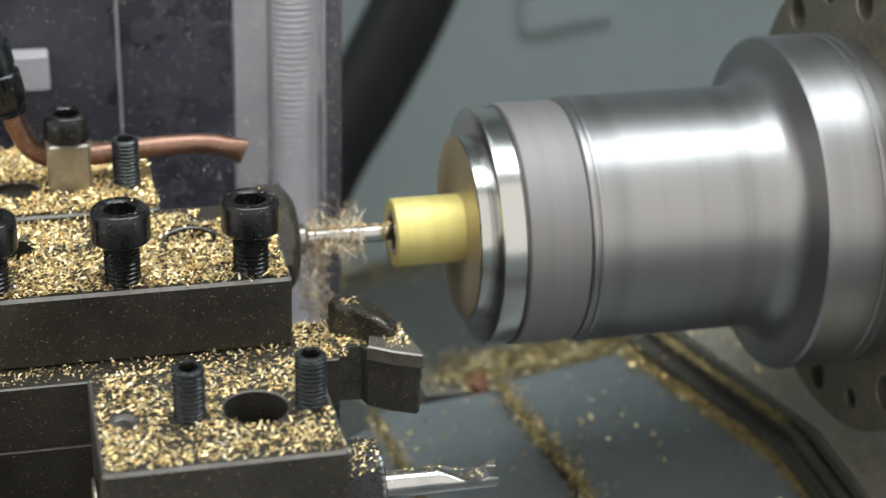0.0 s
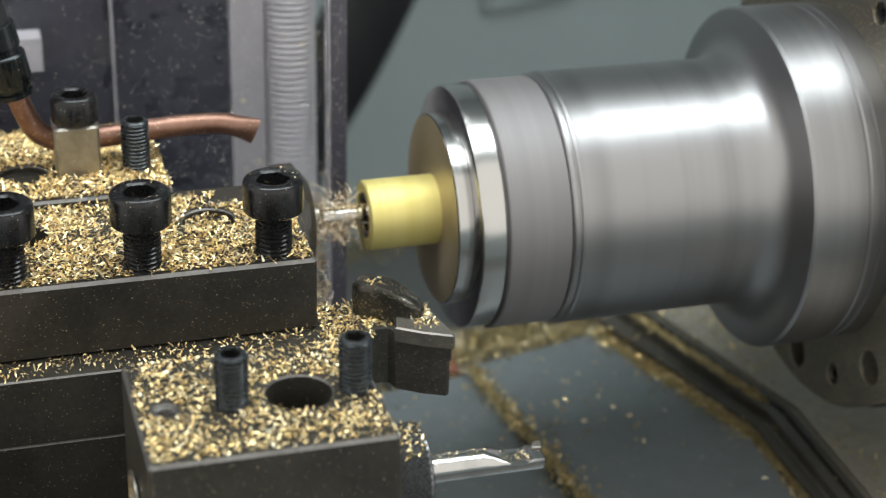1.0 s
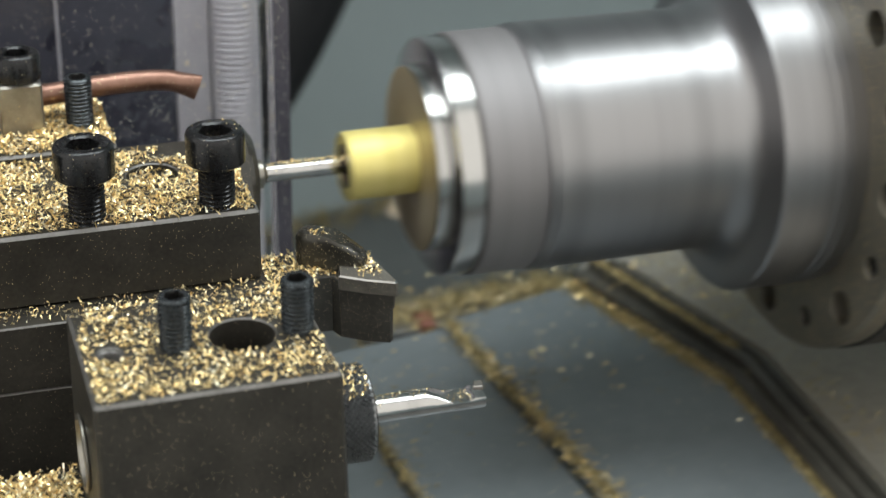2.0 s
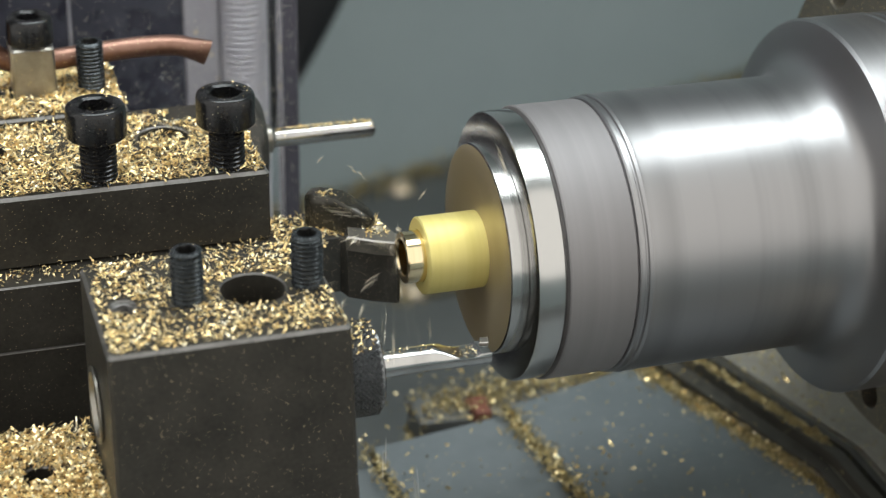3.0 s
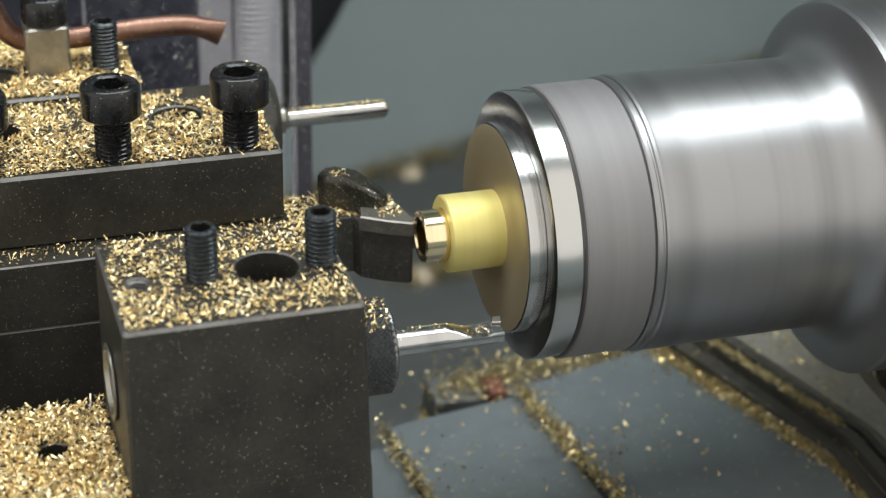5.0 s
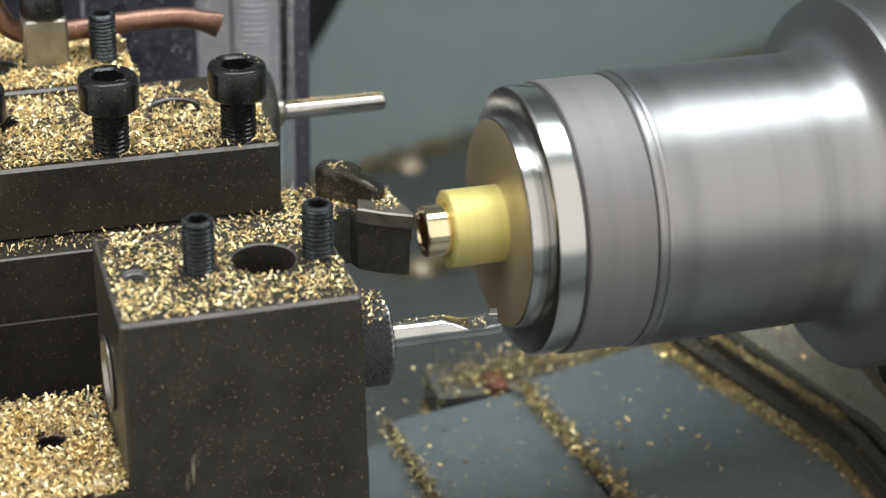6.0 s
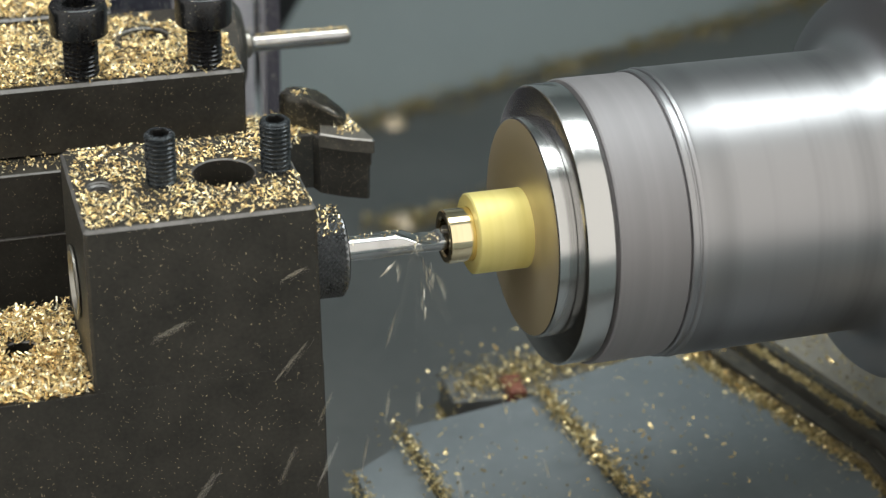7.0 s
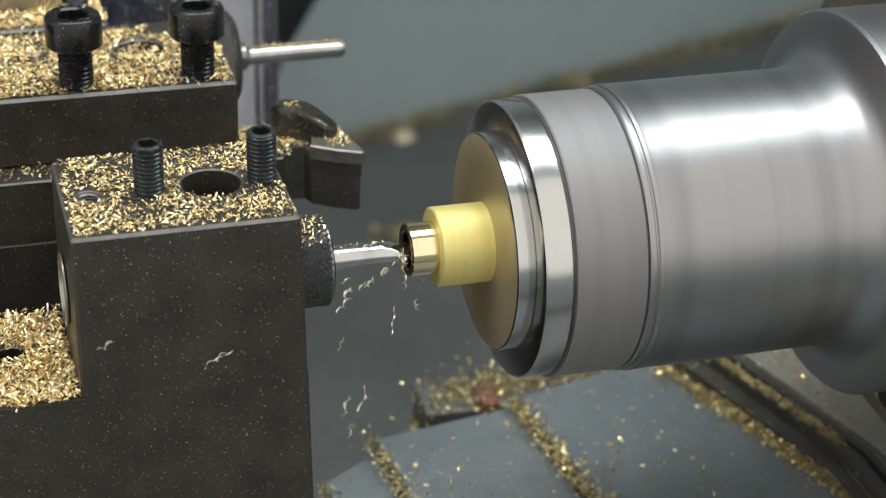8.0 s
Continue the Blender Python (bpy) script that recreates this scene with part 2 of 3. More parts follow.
def prism(bm, outline, z0, z1, chamfer=0.5, holes=(), bottom=True):
    """Upright block over a convex outline with a chamfered top edge; holes: (x, y, radius, depth)."""
    cx = sum(p[0] for p in outline) / len(outline)
    cy = sum(p[1] for p in outline) / len(outline)

    def ring(points, z):
        return [bm.verts.new((x, y, z)) for x, y in points]

    def skirt(a, b, slot=0):
        n = len(a)
        for i in range(n):
            bm.faces.new((a[i], a[(i + 1) % n], b[(i + 1) % n], b[i])).material_index = slot

    wx = max(abs(p[0] - cx) for p in outline)
    wy = max(abs(p[1] - cy) for p in outline)
    inner = [(cx + (x - cx) * (1 - chamfer / wx), cy + (y - cy) * (1 - chamfer / wy)) for x, y in outline]
    low, high = ring(outline, z0), ring(outline, z1 - chamfer)
    top = ring(inner, z1)
    skirt(low, high)
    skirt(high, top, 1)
    if bottom:
        bm.faces.new(list(reversed(low)))
    edges = [bm.edges.get((top[i], top[(i + 1) % len(top)])) for i in range(len(top))]
    for x, y, r, depth in holes:
        rim, mid, bot = ring(circle(x, y, r + 0.35), z1), ring(circle(x, y, r), z1 - 0.35), ring(circle(x, y, r), z1 - depth)
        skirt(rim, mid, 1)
        skirt(mid, bot)
        bm.faces.new(bot)
        edges += [bm.edges.get((rim[i], rim[(i + 1) % len(rim)])) for i in range(len(rim))]
    if holes:
        bmesh.ops.triangle_fill(bm, edges=edges, use_beauty=True)
    else:
        bm.faces.new(top)
    return bm


def tube(bm, points, radius, segs=20, flare=None):
    """Round tube along points; flare: radius factors per point."""
    rings = []
    for i, p in enumerate(points):
        p = Vector(p)
        d = (Vector(points[min(i + 1, len(points) - 1)]) - Vector(points[max(i - 1, 0)])).normalized()
        u = d.cross(Vector((0, 1, 0.01))).normalized()
        v = d.cross(u)
        fu, fv = flare[i] if flare else (1, 1)
        rings.append([bm.verts.new(p + u * (radius * fu * math.cos(2 * math.pi * k / segs)) + v * (radius * fv * math.sin(2 * math.pi * k / segs))) for k in range(segs)])
    for a, b in zip(rings, rings[1:]):
        for k in range(segs):
            j = (k + 1) % segs
            bm.faces.new((a[k], a[j], b[j], b[k]))
    bm.faces.new(rings[0])
    bm.faces.new(list(reversed(rings[-1])))
    return bm


def smooth_line(points, n=8):
    out = []
    P = [Vector(p) for p in points]
    for i in range(len(P) - 1):
        p0, p1, p2, p3 = P[max(i - 1, 0)], P[i], P[i + 1], P[min(i + 2, len(P) - 1)]
        for k in range(n):
            t = k / n
            out.append(0.5 * ((2 * p1) + (p2 - p0) * t + (2 * p0 - 5 * p1 + 4 * p2 - p3) * t * t + (3 * p1 - p0 - 3 * p2 + p3) * t ** 3))
    out.append(P[-1])
    return out


rng = np.random.default_rng(7)


def chips_mesh(name, centres, size=(0.8, 2.2), width=(0.25, 0.7), tilt=30.0, curl=1.0, material=None, seed=1):
    """Many small curled strips at the given centres, one joined mesh."""
    g = np.random.default_rng(seed)
    n = len(centres)
    verts = np.zeros((n, 8, 3))
    L = g.uniform(*size, n) * (0.6 + 0.8 * g.random(n) ** 2)
    W = g.uniform(*width, n)
    yaw = g.uniform(0, 2 * np.pi, n)
    ax = np.radians(g.normal(0, tilt, n))
    ay = np.radians(g.normal(0, tilt, n))
    k = g.normal(0, 0.7 * curl, n)
    tw = g.normal(0, 0.7, n)
    taper = g.uniform(0.0, 0.8, n)
    W = np.where(g.random(n) < 0.3, W * 0.45, W)
    L = np.where(g.random(n) < 0.2, L * 0.45, L)
    for s in range(4):
        u = (s / 3 - 0.5)
        px = L * u
        pz = k * L * (u * u - 0.08) * 1.2
        for e in range(2):
            w = (e - 0.5) * W * (1.0 - taper * (u + 0.5))
            ang = tw * u * 2
            local = np.stack([px, w * np.cos(ang), pz + w * np.sin(ang)], 1)
            x, y, z = local.T
            y, z = y * np.cos(ax) - z * np.sin(ax), y * np.sin(ax) + z * np.cos(ax)
            x, z = x * np.cos(ay) + z * np.sin(ay), -x * np.sin(ay) + z * np.cos(ay)
            x, y = x * np.cos(yaw) - y * np.sin(yaw), x * np.sin(yaw) + y * np.cos(yaw)
            verts[:, s * 2 + e] = np.stack([x, y, z], 1)
    verts += np.asarray(centres)[:, None, :]
    faces = []
    for i in range(n):
        b = i * 8
        faces += [(b, b + 1, b + 3, b + 2), (b + 2, b + 3, b + 5, b + 4), (b + 4, b + 5, b + 7, b + 6)]
    me = bpy.data.meshes.new(name)
    me.from_pydata((verts.reshape(-1, 3) * MM).tolist(), [], faces)
    me.materials.append(material or CHIP)
    return me


def scatter(n, x0, x1, y0, y1, z, layer, seed, keep=None, patchy=0.0):
    """Centres of chips over a flat top; keep(x, y) tells where they may lie, patchy thins them in clouds."""
    g = np.random.default_rng(seed)
    out = []
    while len(out) < n:
        x, y = g.uniform(x0, x1), g.uniform(y0, y1)
        if keep and not keep(x, y):
            continue
        if patchy and noise.noise((x * 0.09 + seed, y * 0.09, 3.1)) < g.uniform(-0.6, 0.6) * 1.0 - 0.5 + patchy:
            continue
        out.append((x, y, z + 0.15 + layer * g.random() ** 1.5))
    return out


def chip_layer(name, label, centres, seed, **kw):
    return tagged(new(name, chips_mesh(name, centres, seed=seed, **kw)), label, "metal chips", kind="stuff")


# ---- the setting: pan, back wall ----
def box(bm, x0, x1, y0, y1, z0, z1):
    prism(bm, rect(x0, x1, y0, y1, 0.3), z0, z1, 0.3)
    return bm


FLOOR_Z = -400.0
pan = to_object("floor", box(bmesh.new(), -1500, 1800, -1200, 2000, FLOOR_Z - 20, FLOOR_Z), FLOORSTEEL)
tagged(pan, "dull grey steel chip pan under the machine", "floor", kind="structure")
wall_bm = bmesh.new()
box(wall_bm, -1500, 1500, 0, 30, FLOOR_Z, 900)
wall = to_object("wall_back", wall_bm, WALLPAINT)
wall.matrix_world = Matrix.Translation((0.29, 0.881, 0)) @ Matrix.Rotation(radians(19.3), 4, "Z")
tagged(wall, "grey-blue painted sheet metal enclosure wall", "wall", kind="structure")
roof = to_object("ceiling", box(bmesh.new(), -420, 1400, -160, 1700, 600, 620), WALLPAINT)
tagged(roof, "grey-blue painted enclosure roof", "ceiling", kind="structure")
side = to_object("wall_right", box(bmesh.new(), 900, 930, -160, 1700, FLOOR_Z, 600), WALLPAINT)
tagged(side, "grey-blue painted enclosure side wall", "wall", kind="structure")
sill = to_object("wall_front", box(bmesh.new(), -900, 900, -700, -670, FLOOR_Z, -60), WALLPAINT)
tagged(sill, "low painted front sill of the machine", "wall", kind="structure")


def ridge(n, a, b, spread, z, seed, big=1.0):
    g = np.random.default_rng(seed)
    out = []
    for _ in range(n):
        t = g.random()
        out.append((a[0] + (b[0] - a[0]) * t + g.normal(0, spread), a[1] + (b[1] - a[1]) * t + g.normal(0, spread), z + abs(g.normal(0, spread * 0.35))))
    return out


chip_layer("wall_chips", "brass chips heaped along the foot of the wall", ridge(1500, (150, 828), (760, 1040), 11, FLOOR_Z + 1, 3), 3, size=(4, 9), width=(2, 4), tilt=40, material=CHIPOILY)
chip_layer("pan_chips", "line of brass chips lying on the steel pan", ridge(420, (262, 714), (395, 733), 7, FLOOR_Z + 1, 4), 4, size=(4, 9), width=(2, 4), tilt=40, material=CHIPOILY)

# added pale domes: blurred highlights of small shiny metal, given as shapes
for spot in ((318, 868, FLOOR_Z), (281, 716, FLOOR_Z)):
    dome = to_object("glint_dome", lathe(bmesh.new(), [(0, 7.0), (4.5, 6.2), (8.0, 3.6), (9.5, 0.0), (0, 0)], 28, "z", spot), PALEBRASS)
    tagged(dome, "pale brass dome standing for a blurred glint on the pan", "screw", "pan screws")

# ---- screws ----


def thread_profile(r, z0, z1, pitch=1.2, depth=0.55):
    rows, z = [], z0
    while z < z1 - pitch * 0.5:
        rows += [(r - depth, z), (r - depth, z + pitch * 0.12), (r, z + pitch * 0.5), (r, z + pitch * 0.62)]
        z += pitch
    rows.append((r - depth, z1))
    return rows


def cap_screw(name, at, head_r, head_h, thread_r, thread_len, label, group, sink=4.0, material=None):
    """Socket head cap screw; at: the centre of the head's underside."""
    ob = thing(name, label, "screw", group, at=at)
    mat = material or SCREW
    bm = bmesh.new()
    lathe(bm, [(thread_r * 0.8, 0), (head_r - 0.5, 0), (head_r, 0.5), (head_r, head_h - 1.4), (head_r - 0.35, head_h - 0.55), (head_r - 1.1, head_h - 0.05), (head_r * 0.62, head_h),
               (head_r * 0.545, head_h - 0.5), (head_r * 0.50, head_h - 0.6, "h"), (head_r * 0.50, head_h * 0.45, "h"), (0, head_h * 0.38)], 48)
    part("head", bm, mat, ob, smooth=40)
    bm = bmesh.new()
    lathe(bm, [(0, -thread_len - sink)] + thread_profile(thread_r, -thread_len - sink, 0.0), 32)
    part("threaded_shank", bm, mat, ob, smooth=20)
    return ob


def set_screw(name, at, r, height, label, group, sink=4.0):
    """Headless set screw standing proud; at: on the surface."""
    ob = thing(name, label, "set screw", group, at=at)
    bm = bmesh.new()
    lathe(bm, [(0, -sink)] + thread_profile(r, -sink, height - 0.5, 1.05, 0.5) + [(r - 0.1, height - 0.4), (r - 0.55, height), (r * 0.62, height)], 32)
    part("threaded_body", bm, SETSCREW, ob, smooth=20)
    bm = bmesh.new()
    lathe(bm, [(r * 0.62, height), (r * 0.56, height - 0.25, "h"), (r * 0.54, height - 2.6, "h"), (0, height - 2.9)], 24)
    part("hex_socket", bm, DARKHOLE, ob, smooth=20)
    return ob


AXIS_Z = -23.5

# ---- boring bar holder ----
holder = thing("boring_bar_holder", "black oxide steel tool holder block dusted with brass", "tool holder")
bm = prism(bmesh.new(), rect(0, 50, 0, 40.5, 0.7), -40, 0, 0.7, holes=[(33.8, 21.0, 6.9, 22), (6.2, 20.2, 2.6, 14)], bottom=False)
for v in bm.verts:
    if v.co.x > 48.5:
        v.co.x += -0.04 * min(v.co.z + 4.0, 0.0)
part("body", bm, BLACK, holder, smooth=20)
bm = prism(bmesh.new(), rect(-70, 51.6, 0, 40.5, 0.7), -170, -40, 0.02, holes=[(-13.5, 22, 4.2, 6)])
for v in bm.verts:
    if v.co.x > 45 and v.co.z < -100:
        v.co.x += 4.0
part("foot", bm, BLACK, holder, smooth=20)
bm = lathe(bmesh.new(), [(6.2, 0.0), (7.6, 0.0), (8.4, -0.5), (8.4, -0.9), (7.2, -1.0), (6.4, 0.6)], 48, "x", (0, 21.5, AXIS_Z))
part("bore_rim", bm, GREYSTEEL, holder, "worn bright bore rim")
# threads inside the small tapped hole
bm = lathe(bmesh.new(), [(2.62, -0.5), (2.1, -0.9), (2.6, -1.3), (2.1, -1.7), (2.6, -2.1), (2.1, -2.5), (2.6, -2.9), (2.1, -3.3), (2.6, -3.7)], 28, "z", (6.2, 20.2, 0))
part("tapped_thread", bm, BLACKTOP, holder)

nut = thing("knurled_nut", "black diamond-knurled clamping nut on the holder", "nut")
NK, NX = 84, 14
bm = bmesh.new()
rows = []
for j in range(NX + 1):
    row = []
    for i in range(NK):
        th = 2 * math.pi * i / NK
        r = 10.2 if j in (0, NX) else (10.95 if (i + j) % 2 == 0 else 10.15)
        row.append(bm.verts.new((51.4 + 9.0 * j / NX, 21.5 + r * math.cos(th), AXIS_Z + r * math.sin(th))))
    rows.append(row)
for j in range(NX):
    for i in range(NK):
        k = (i + 1) % NK
        a, b, c, d = rows[j][i], rows[j][k], rows[j + 1][k], rows[j + 1][i]
        if (i + j) % 2 == 0:
            bm.faces.new((a, b, d))
            bm.faces.new((b, c, d))
        else:
            bm.faces.new((a, b, c))
            bm.faces.new((a, c, d))
part("knurled_rim", bm, KNURL, nut, smooth=0)
bm = lathe(bmesh.new(), [(10.1, 60.4), (9.3, 60.9), (4.0, 60.9), (3.3, 60.3)], 64, "x", (0, 21.5, AXIS_Z))
part("end_face", bm, SCREW, nut)

bar = thing("boring_bar", "bright steel boring bar with a ground cutting end", "cutting tool")
bm = bmesh.new()
ang = [2 * math.pi * i / 40 for i in range(40)]
stations = [(50.0, 9.0), (74.0, 9.0), (76.0, 2.2), (79.5, 0.5), (83.5, 0.3), (84.5, 0.9), (87.2, 0.9)]
prev = None
for x, cut in stations:
    ring = [bm.verts.new((x, 21.5 + 3.05 * math.cos(a), AXIS_Z + min(3.05 * math.sin(a), cut))) for a in ang]
    if prev:
        for i in range(40):
            j = (i + 1) % 40
            bm.faces.new((prev[i], prev[j], ring[j], ring[i]))
    prev = ring
bm.faces.new(prev)
part("shank", bm, BRIGHT, bar)
bm = prism(bmesh.new(), [(85.4, 22.6), (87.6, 22.2), (88.4, 24.9), (86.2, 24.9)], AXIS_Z - 2.2, AXIS_Z + 1.5, 0.2)
part("cutting_edge", bm, CARBIDE, bar, smooth=0)

set_screw("set_screw", (19.7, 19.4, 0), 3.45, 12.0, "black oiled set screw standing on the chip-covered holder", "holder set screws")
set_screw("set_screw", (45.4, 20.0, 0), 3.45, 12.2, "black oiled set screw standing on the chip-covered holder", "holder set screws")


def off_holes(*holes):
    return lambda x, y: all((x - a) ** 2 + (y - b) ** 2 > r * r for a, b, r in holes)


chip_layer("brass_chips", "gold brass chips scattered over the tool holder top", scatter(3000, 0.8, 49.4, 0.9, 39.8, 0, 0.7, 11, off_holes((33.8, 21, 7.3), (6.2, 20.2, 3.3), (19.7, 19.4, 3.6), (45.4, 20, 3.6)), 0.15), 11, size=(0.6, 1.9), width=(0.2, 0.6), tilt=20, curl=0.5)
chip_layer("brass_chips", "thick heap of brass chips on the holder foot", scatter(7600, -46, -0.3, 0.3, 40.2, -40, 2.0, 12, off_holes((-13.5, 22, 3.6))), 12, size=(0.9, 2.7), width=(0.25, 0.75), tilt=22, curl=0.6)
g0 = np.random.default_rng(13)
chip_layer("brass_chips", "brass chips caught on the knurled nut", [(51.4 + 8.6 * g0.random(), 21.5 + 10.9 * math.cos(a), AXIS_Z + 10.9 * math.sin(a)) for a in g0.normal(1.75, 0.28, 110)], 13, size=(0.7, 1.6), width=(0.3, 0.6), tilt=25)

chip_layer("brass_chips", "few brass chips resting on the boring bar", [(g0.uniform(61.5, 75), 21.5 + 3.1 * math.cos(a), AXIS_Z + 3.1 * math.sin(a)) for a in g0.normal(1.6, 0.3, 26)] + [(g0.uniform(76.5, 84), 21.5 + g0.uniform(-2, 2), AXIS_Z + 0.9) for _ in range(30)], 14, size=(0.5, 1.2), width=(0.25, 0.45), tilt=25)

# ---- turning tool, its clamp plate and the block under it ----
toolblock = thing("tool_block", "black steel gang tool block under the clamp plate", "tool block")
bm = prism(bmesh.new(), rect(-90, 52, 84.3, 175, 0.6), -170, -44.0, 0.5)
part("lower_body", bm, BLACK, toolblock, smooth=20)
bm = prism(bmesh.new(), rect(-90, 52.5, 104.2, 170, 0.6), -44.2, -25.7, 0.4)
part("rear_body", bm, BLACK, toolblock, smooth=20)

plate = thing("clamp_plate", "black steel clamp plate covered with brass chips", "clamp plate")
bm = prism(bmesh.new(), rect(-90, 53.6, 93, 140, 0.6), -25.5, -7.1, 0.8, holes=[(31.8, 120.5, 6.6, 2.2), (-13.5, 121, 6.6, 6)])
part("plate", bm, BLACK, plate, smooth=20)
chip_layer("brass_chips", "gold brass chips covering the clamp plate", scatter(9800, -60, 53, 94.2, 139.3, -7.1, 1.0, 21, lambda x, y: off_holes((43.5, 98.5, 4), (11.7, 98.5, 4), (-20, 98.5, 4), (-13.5, 121, 6), (31.8, 120.5, 7.4))(x, y) and y < 136 and (y < 129 or x < 30 + 10 * noise.noise((x * 0.1, y * 0.1, 0))), 0.22), 21, size=(0.8, 2.8), width=(0.22, 0.7), tilt=20, curl=0.5)
chip_layer("brass_chips", "brass chips filling the counterbore of the plate", [(31.8 + 6.0 * math.sqrt(q) * math.cos(a), 120.5 + 6.0 * math.sqrt(q) * math.sin(a), -8.3 + 0.6 * h) for q, a, h in zip(g0.random(220), g0.uniform(0, 6.28, 220), g0.random(220))], 22, size=(1.0, 2.2), width=(0.3, 0.7))
for x in (43.4, 11.7, -20.0):
    cap_screw("cap_screw", (x + 0.8, 98.8, 4.4), 7.3, 8.6, 4.5, 11.8, "black socket head cap screw on the clamp plate", "clamp plate screws")

gh = np.random.default_rng(35)
for x in (44.2, 12.5):
    ring = [(x + r * math.cos(a), 98.8 + r * math.sin(a), 12.95) for r, a in zip(gh.uniform(4.4, 6.3, 14), gh.uniform(0, 6.28, 14))]
    ring += [(x + r * math.cos(a), 98.8 + r * math.sin(a), 8.4) for r, a in zip(gh.uniform(0, 2.6, 9), gh.uniform(0, 6.28, 9))]
    chip_layer("brass_chips", "few brass chips on the screw head", ring, 36, size=(0.6, 1.5), width=(0.2, 0.5), tilt=12, curl=0.4)

tool = thing("turning_tool", "black turning tool holder with clamped insert", "cutting tool")
bm = prism(bmesh.new(), rect(-90, 64, 84, 104, 0.5), -43.6, -26.2, 0.4)
part("shank", bm, BLACK, tool, smooth=20)
bm = prism(bmesh.new(), [(63.5, 88.5), (70.4, 88.2), (71.6, 84.6), (77.0, 80.9), (82.6, 78.3), (83.6, 79.4), (79.8, 96.5), (72, 104.3), (63.5, 104.3)], -41.0, -25.4, 0.4)
part("tool_head", bm, TOOLSTEEL, tool, smooth=20)
bm = prism(bmesh.new(), [(70.9, 84.1), (76.9, 80.1), (83.6, 76.8), (84.2, 77.3), (81.2, 94.8), (79.8, 96.0), (73.0, 93.0)], -27.2, -23.3, 0.45, holes=[(78.6, 85.6, 1.9, 1.2)])
part("insert", bm, CARBIDE, tool, "grey carbide insert", smooth=20)
bm = prism(bmesh.new(), [(71.2, 84.5), (77.0, 80.6), (83.1, 77.6), (83.7, 78.2), (80.8, 94.5), (73.0, 92.8)], -31.0, -27.3, 0.15)
part("shim", bm, TOOLSTEEL, tool, smooth=20)
# clamp bridge: rounded bar, level at its screw and dropping to the nose
bm = bmesh.new()
prev = None
for x, y, top, w in [(64.2, 99.2, -17.6, 1.6), (64.9, 98.5, -16.6, 3.4), (66.4, 97.4, -16.2, 4.4), (69.0, 95.6, -16.1, 4.8), (71.6, 93.8, -16.3, 4.7), (73.6, 92.3, -17.2, 4.5), (75.6, 90.9, -18.6, 4.2), (77.4, 89.6, -19.7, 3.7), (78.6, 88.7, -20.7, 2.8), (79.1, 88.3, -21.8, 1.6)]:
    ring = []
    for u, v in ((-1, 0), (-1, 0.75), (-0.93, 0.92), (-0.8, 1), (0, 1), (0.8, 1), (0.93, 0.92), (1, 0.75), (1, 0)):
        z0 = -25.0 if x < 75 else -23.2
        ring.append(bm.verts.new((x + 0.42 * u * w, y + 0.60 * u * w, z0 + (top - z0) * v)))
    if prev:
        for i in range(8):
            bm.faces.new((prev[i], prev[i + 1], ring[i + 1], ring[i]))
    else:
        bm.faces.new(ring)
    prev = ring
bm.faces.new(prev)
part("insert_clamp", bm, CLAMP, tool, "black glossy curved clamp bridge", smooth=45)
bm = lathe(bmesh.new(), [(2.5, -16.3), (1.7, -16.3), (1.6, -17.4), (0, -17.6)], 28, "z", (68.3, 95.6, 0))
part("clamp_screw", bm, SETSCREW, tool)
chip_layer("brass_chips", "brass chips lying on the turning tool", scatter(600, -60, 62, 84.6, 92.8, -26.1, 0.9, 23), 23, size=(0.8, 2.0), width=(0.3, 0.6))
chip_layer("brass_chips", "brass chips lying on the tool head and clamp", scatter(560, 54.5, 66.5, 84.5, 103.5, -26.1, 1.2, 24) + scatter(130, 65, 71.5, 88.6, 93.5, -25.3, 0.6, 27) + scatter(60, 64.5, 78, 96, 103, -25.2, 0.6, 28) + scatter(60, 66.3, 70.6, 93.8, 97.4, -16.6, 0.7, 25) + scatter(60, 75.5, 81.6, 81.5, 88.5, -23.4, 0.25, 26) + scatter(45, 79.5, 81.4, 88, 94, -23.4, 0.4, 29), 24, size=(0.7, 1.7), width=(0.3, 0.6))

# ---- drill holder behind the plate ----
collet = thing("collet_nut", "black hexagonal collet nut holding a drill", "nut")
bm = lathe(bmesh.new(), [(8, 53.7), (13.4, 53.7, "h"), (13.8, 54.2, "h"), (13.8, 60.4, "h"), (13.6, 61.6), (11.5, 63.2), (7.0, 64.2), (4.2, 64.4)], 72, "x", (0, 148.5, AXIS_Z))
part("hex_body", bm, TOOLSTEEL, collet, smooth=14)
bm = lathe(bmesh.new(), [(4.2, 63.8), (4.0, 66.0), (2.7, 66.8), (2.6, 64.0)], 40, "x", (0, 148.5, AXIS_Z))
part("collet_tip", bm, GREYSTEEL, collet, "bright collet tip")
drill = thing("drill", "bright round drill with brass dust on it", "drill")
bm = lathe(bmesh.new(), [(3.2, 63), (3.2, 66.5), (2.6, 67.2), (2.55, 94.6), (2.2, 95.6), (0, 96.6)], 40, "x", (0, 148.5, AXIS_Z))
part("drill_body", bm, BRIGHT, drill)
gd = np.random.default_rng(33)
chip_layer("brass_chips", "fine brass chips lying along the drill", [(gd.uniform(67, 95), 148.5 + 2.5 * math.cos(a), AXIS_Z + 2.6 * math.sin(a)) for a in gd.normal(1.62, 0.42, 330)], 33, size=(0.5, 1.3), width=(0.25, 0.5), tilt=25)

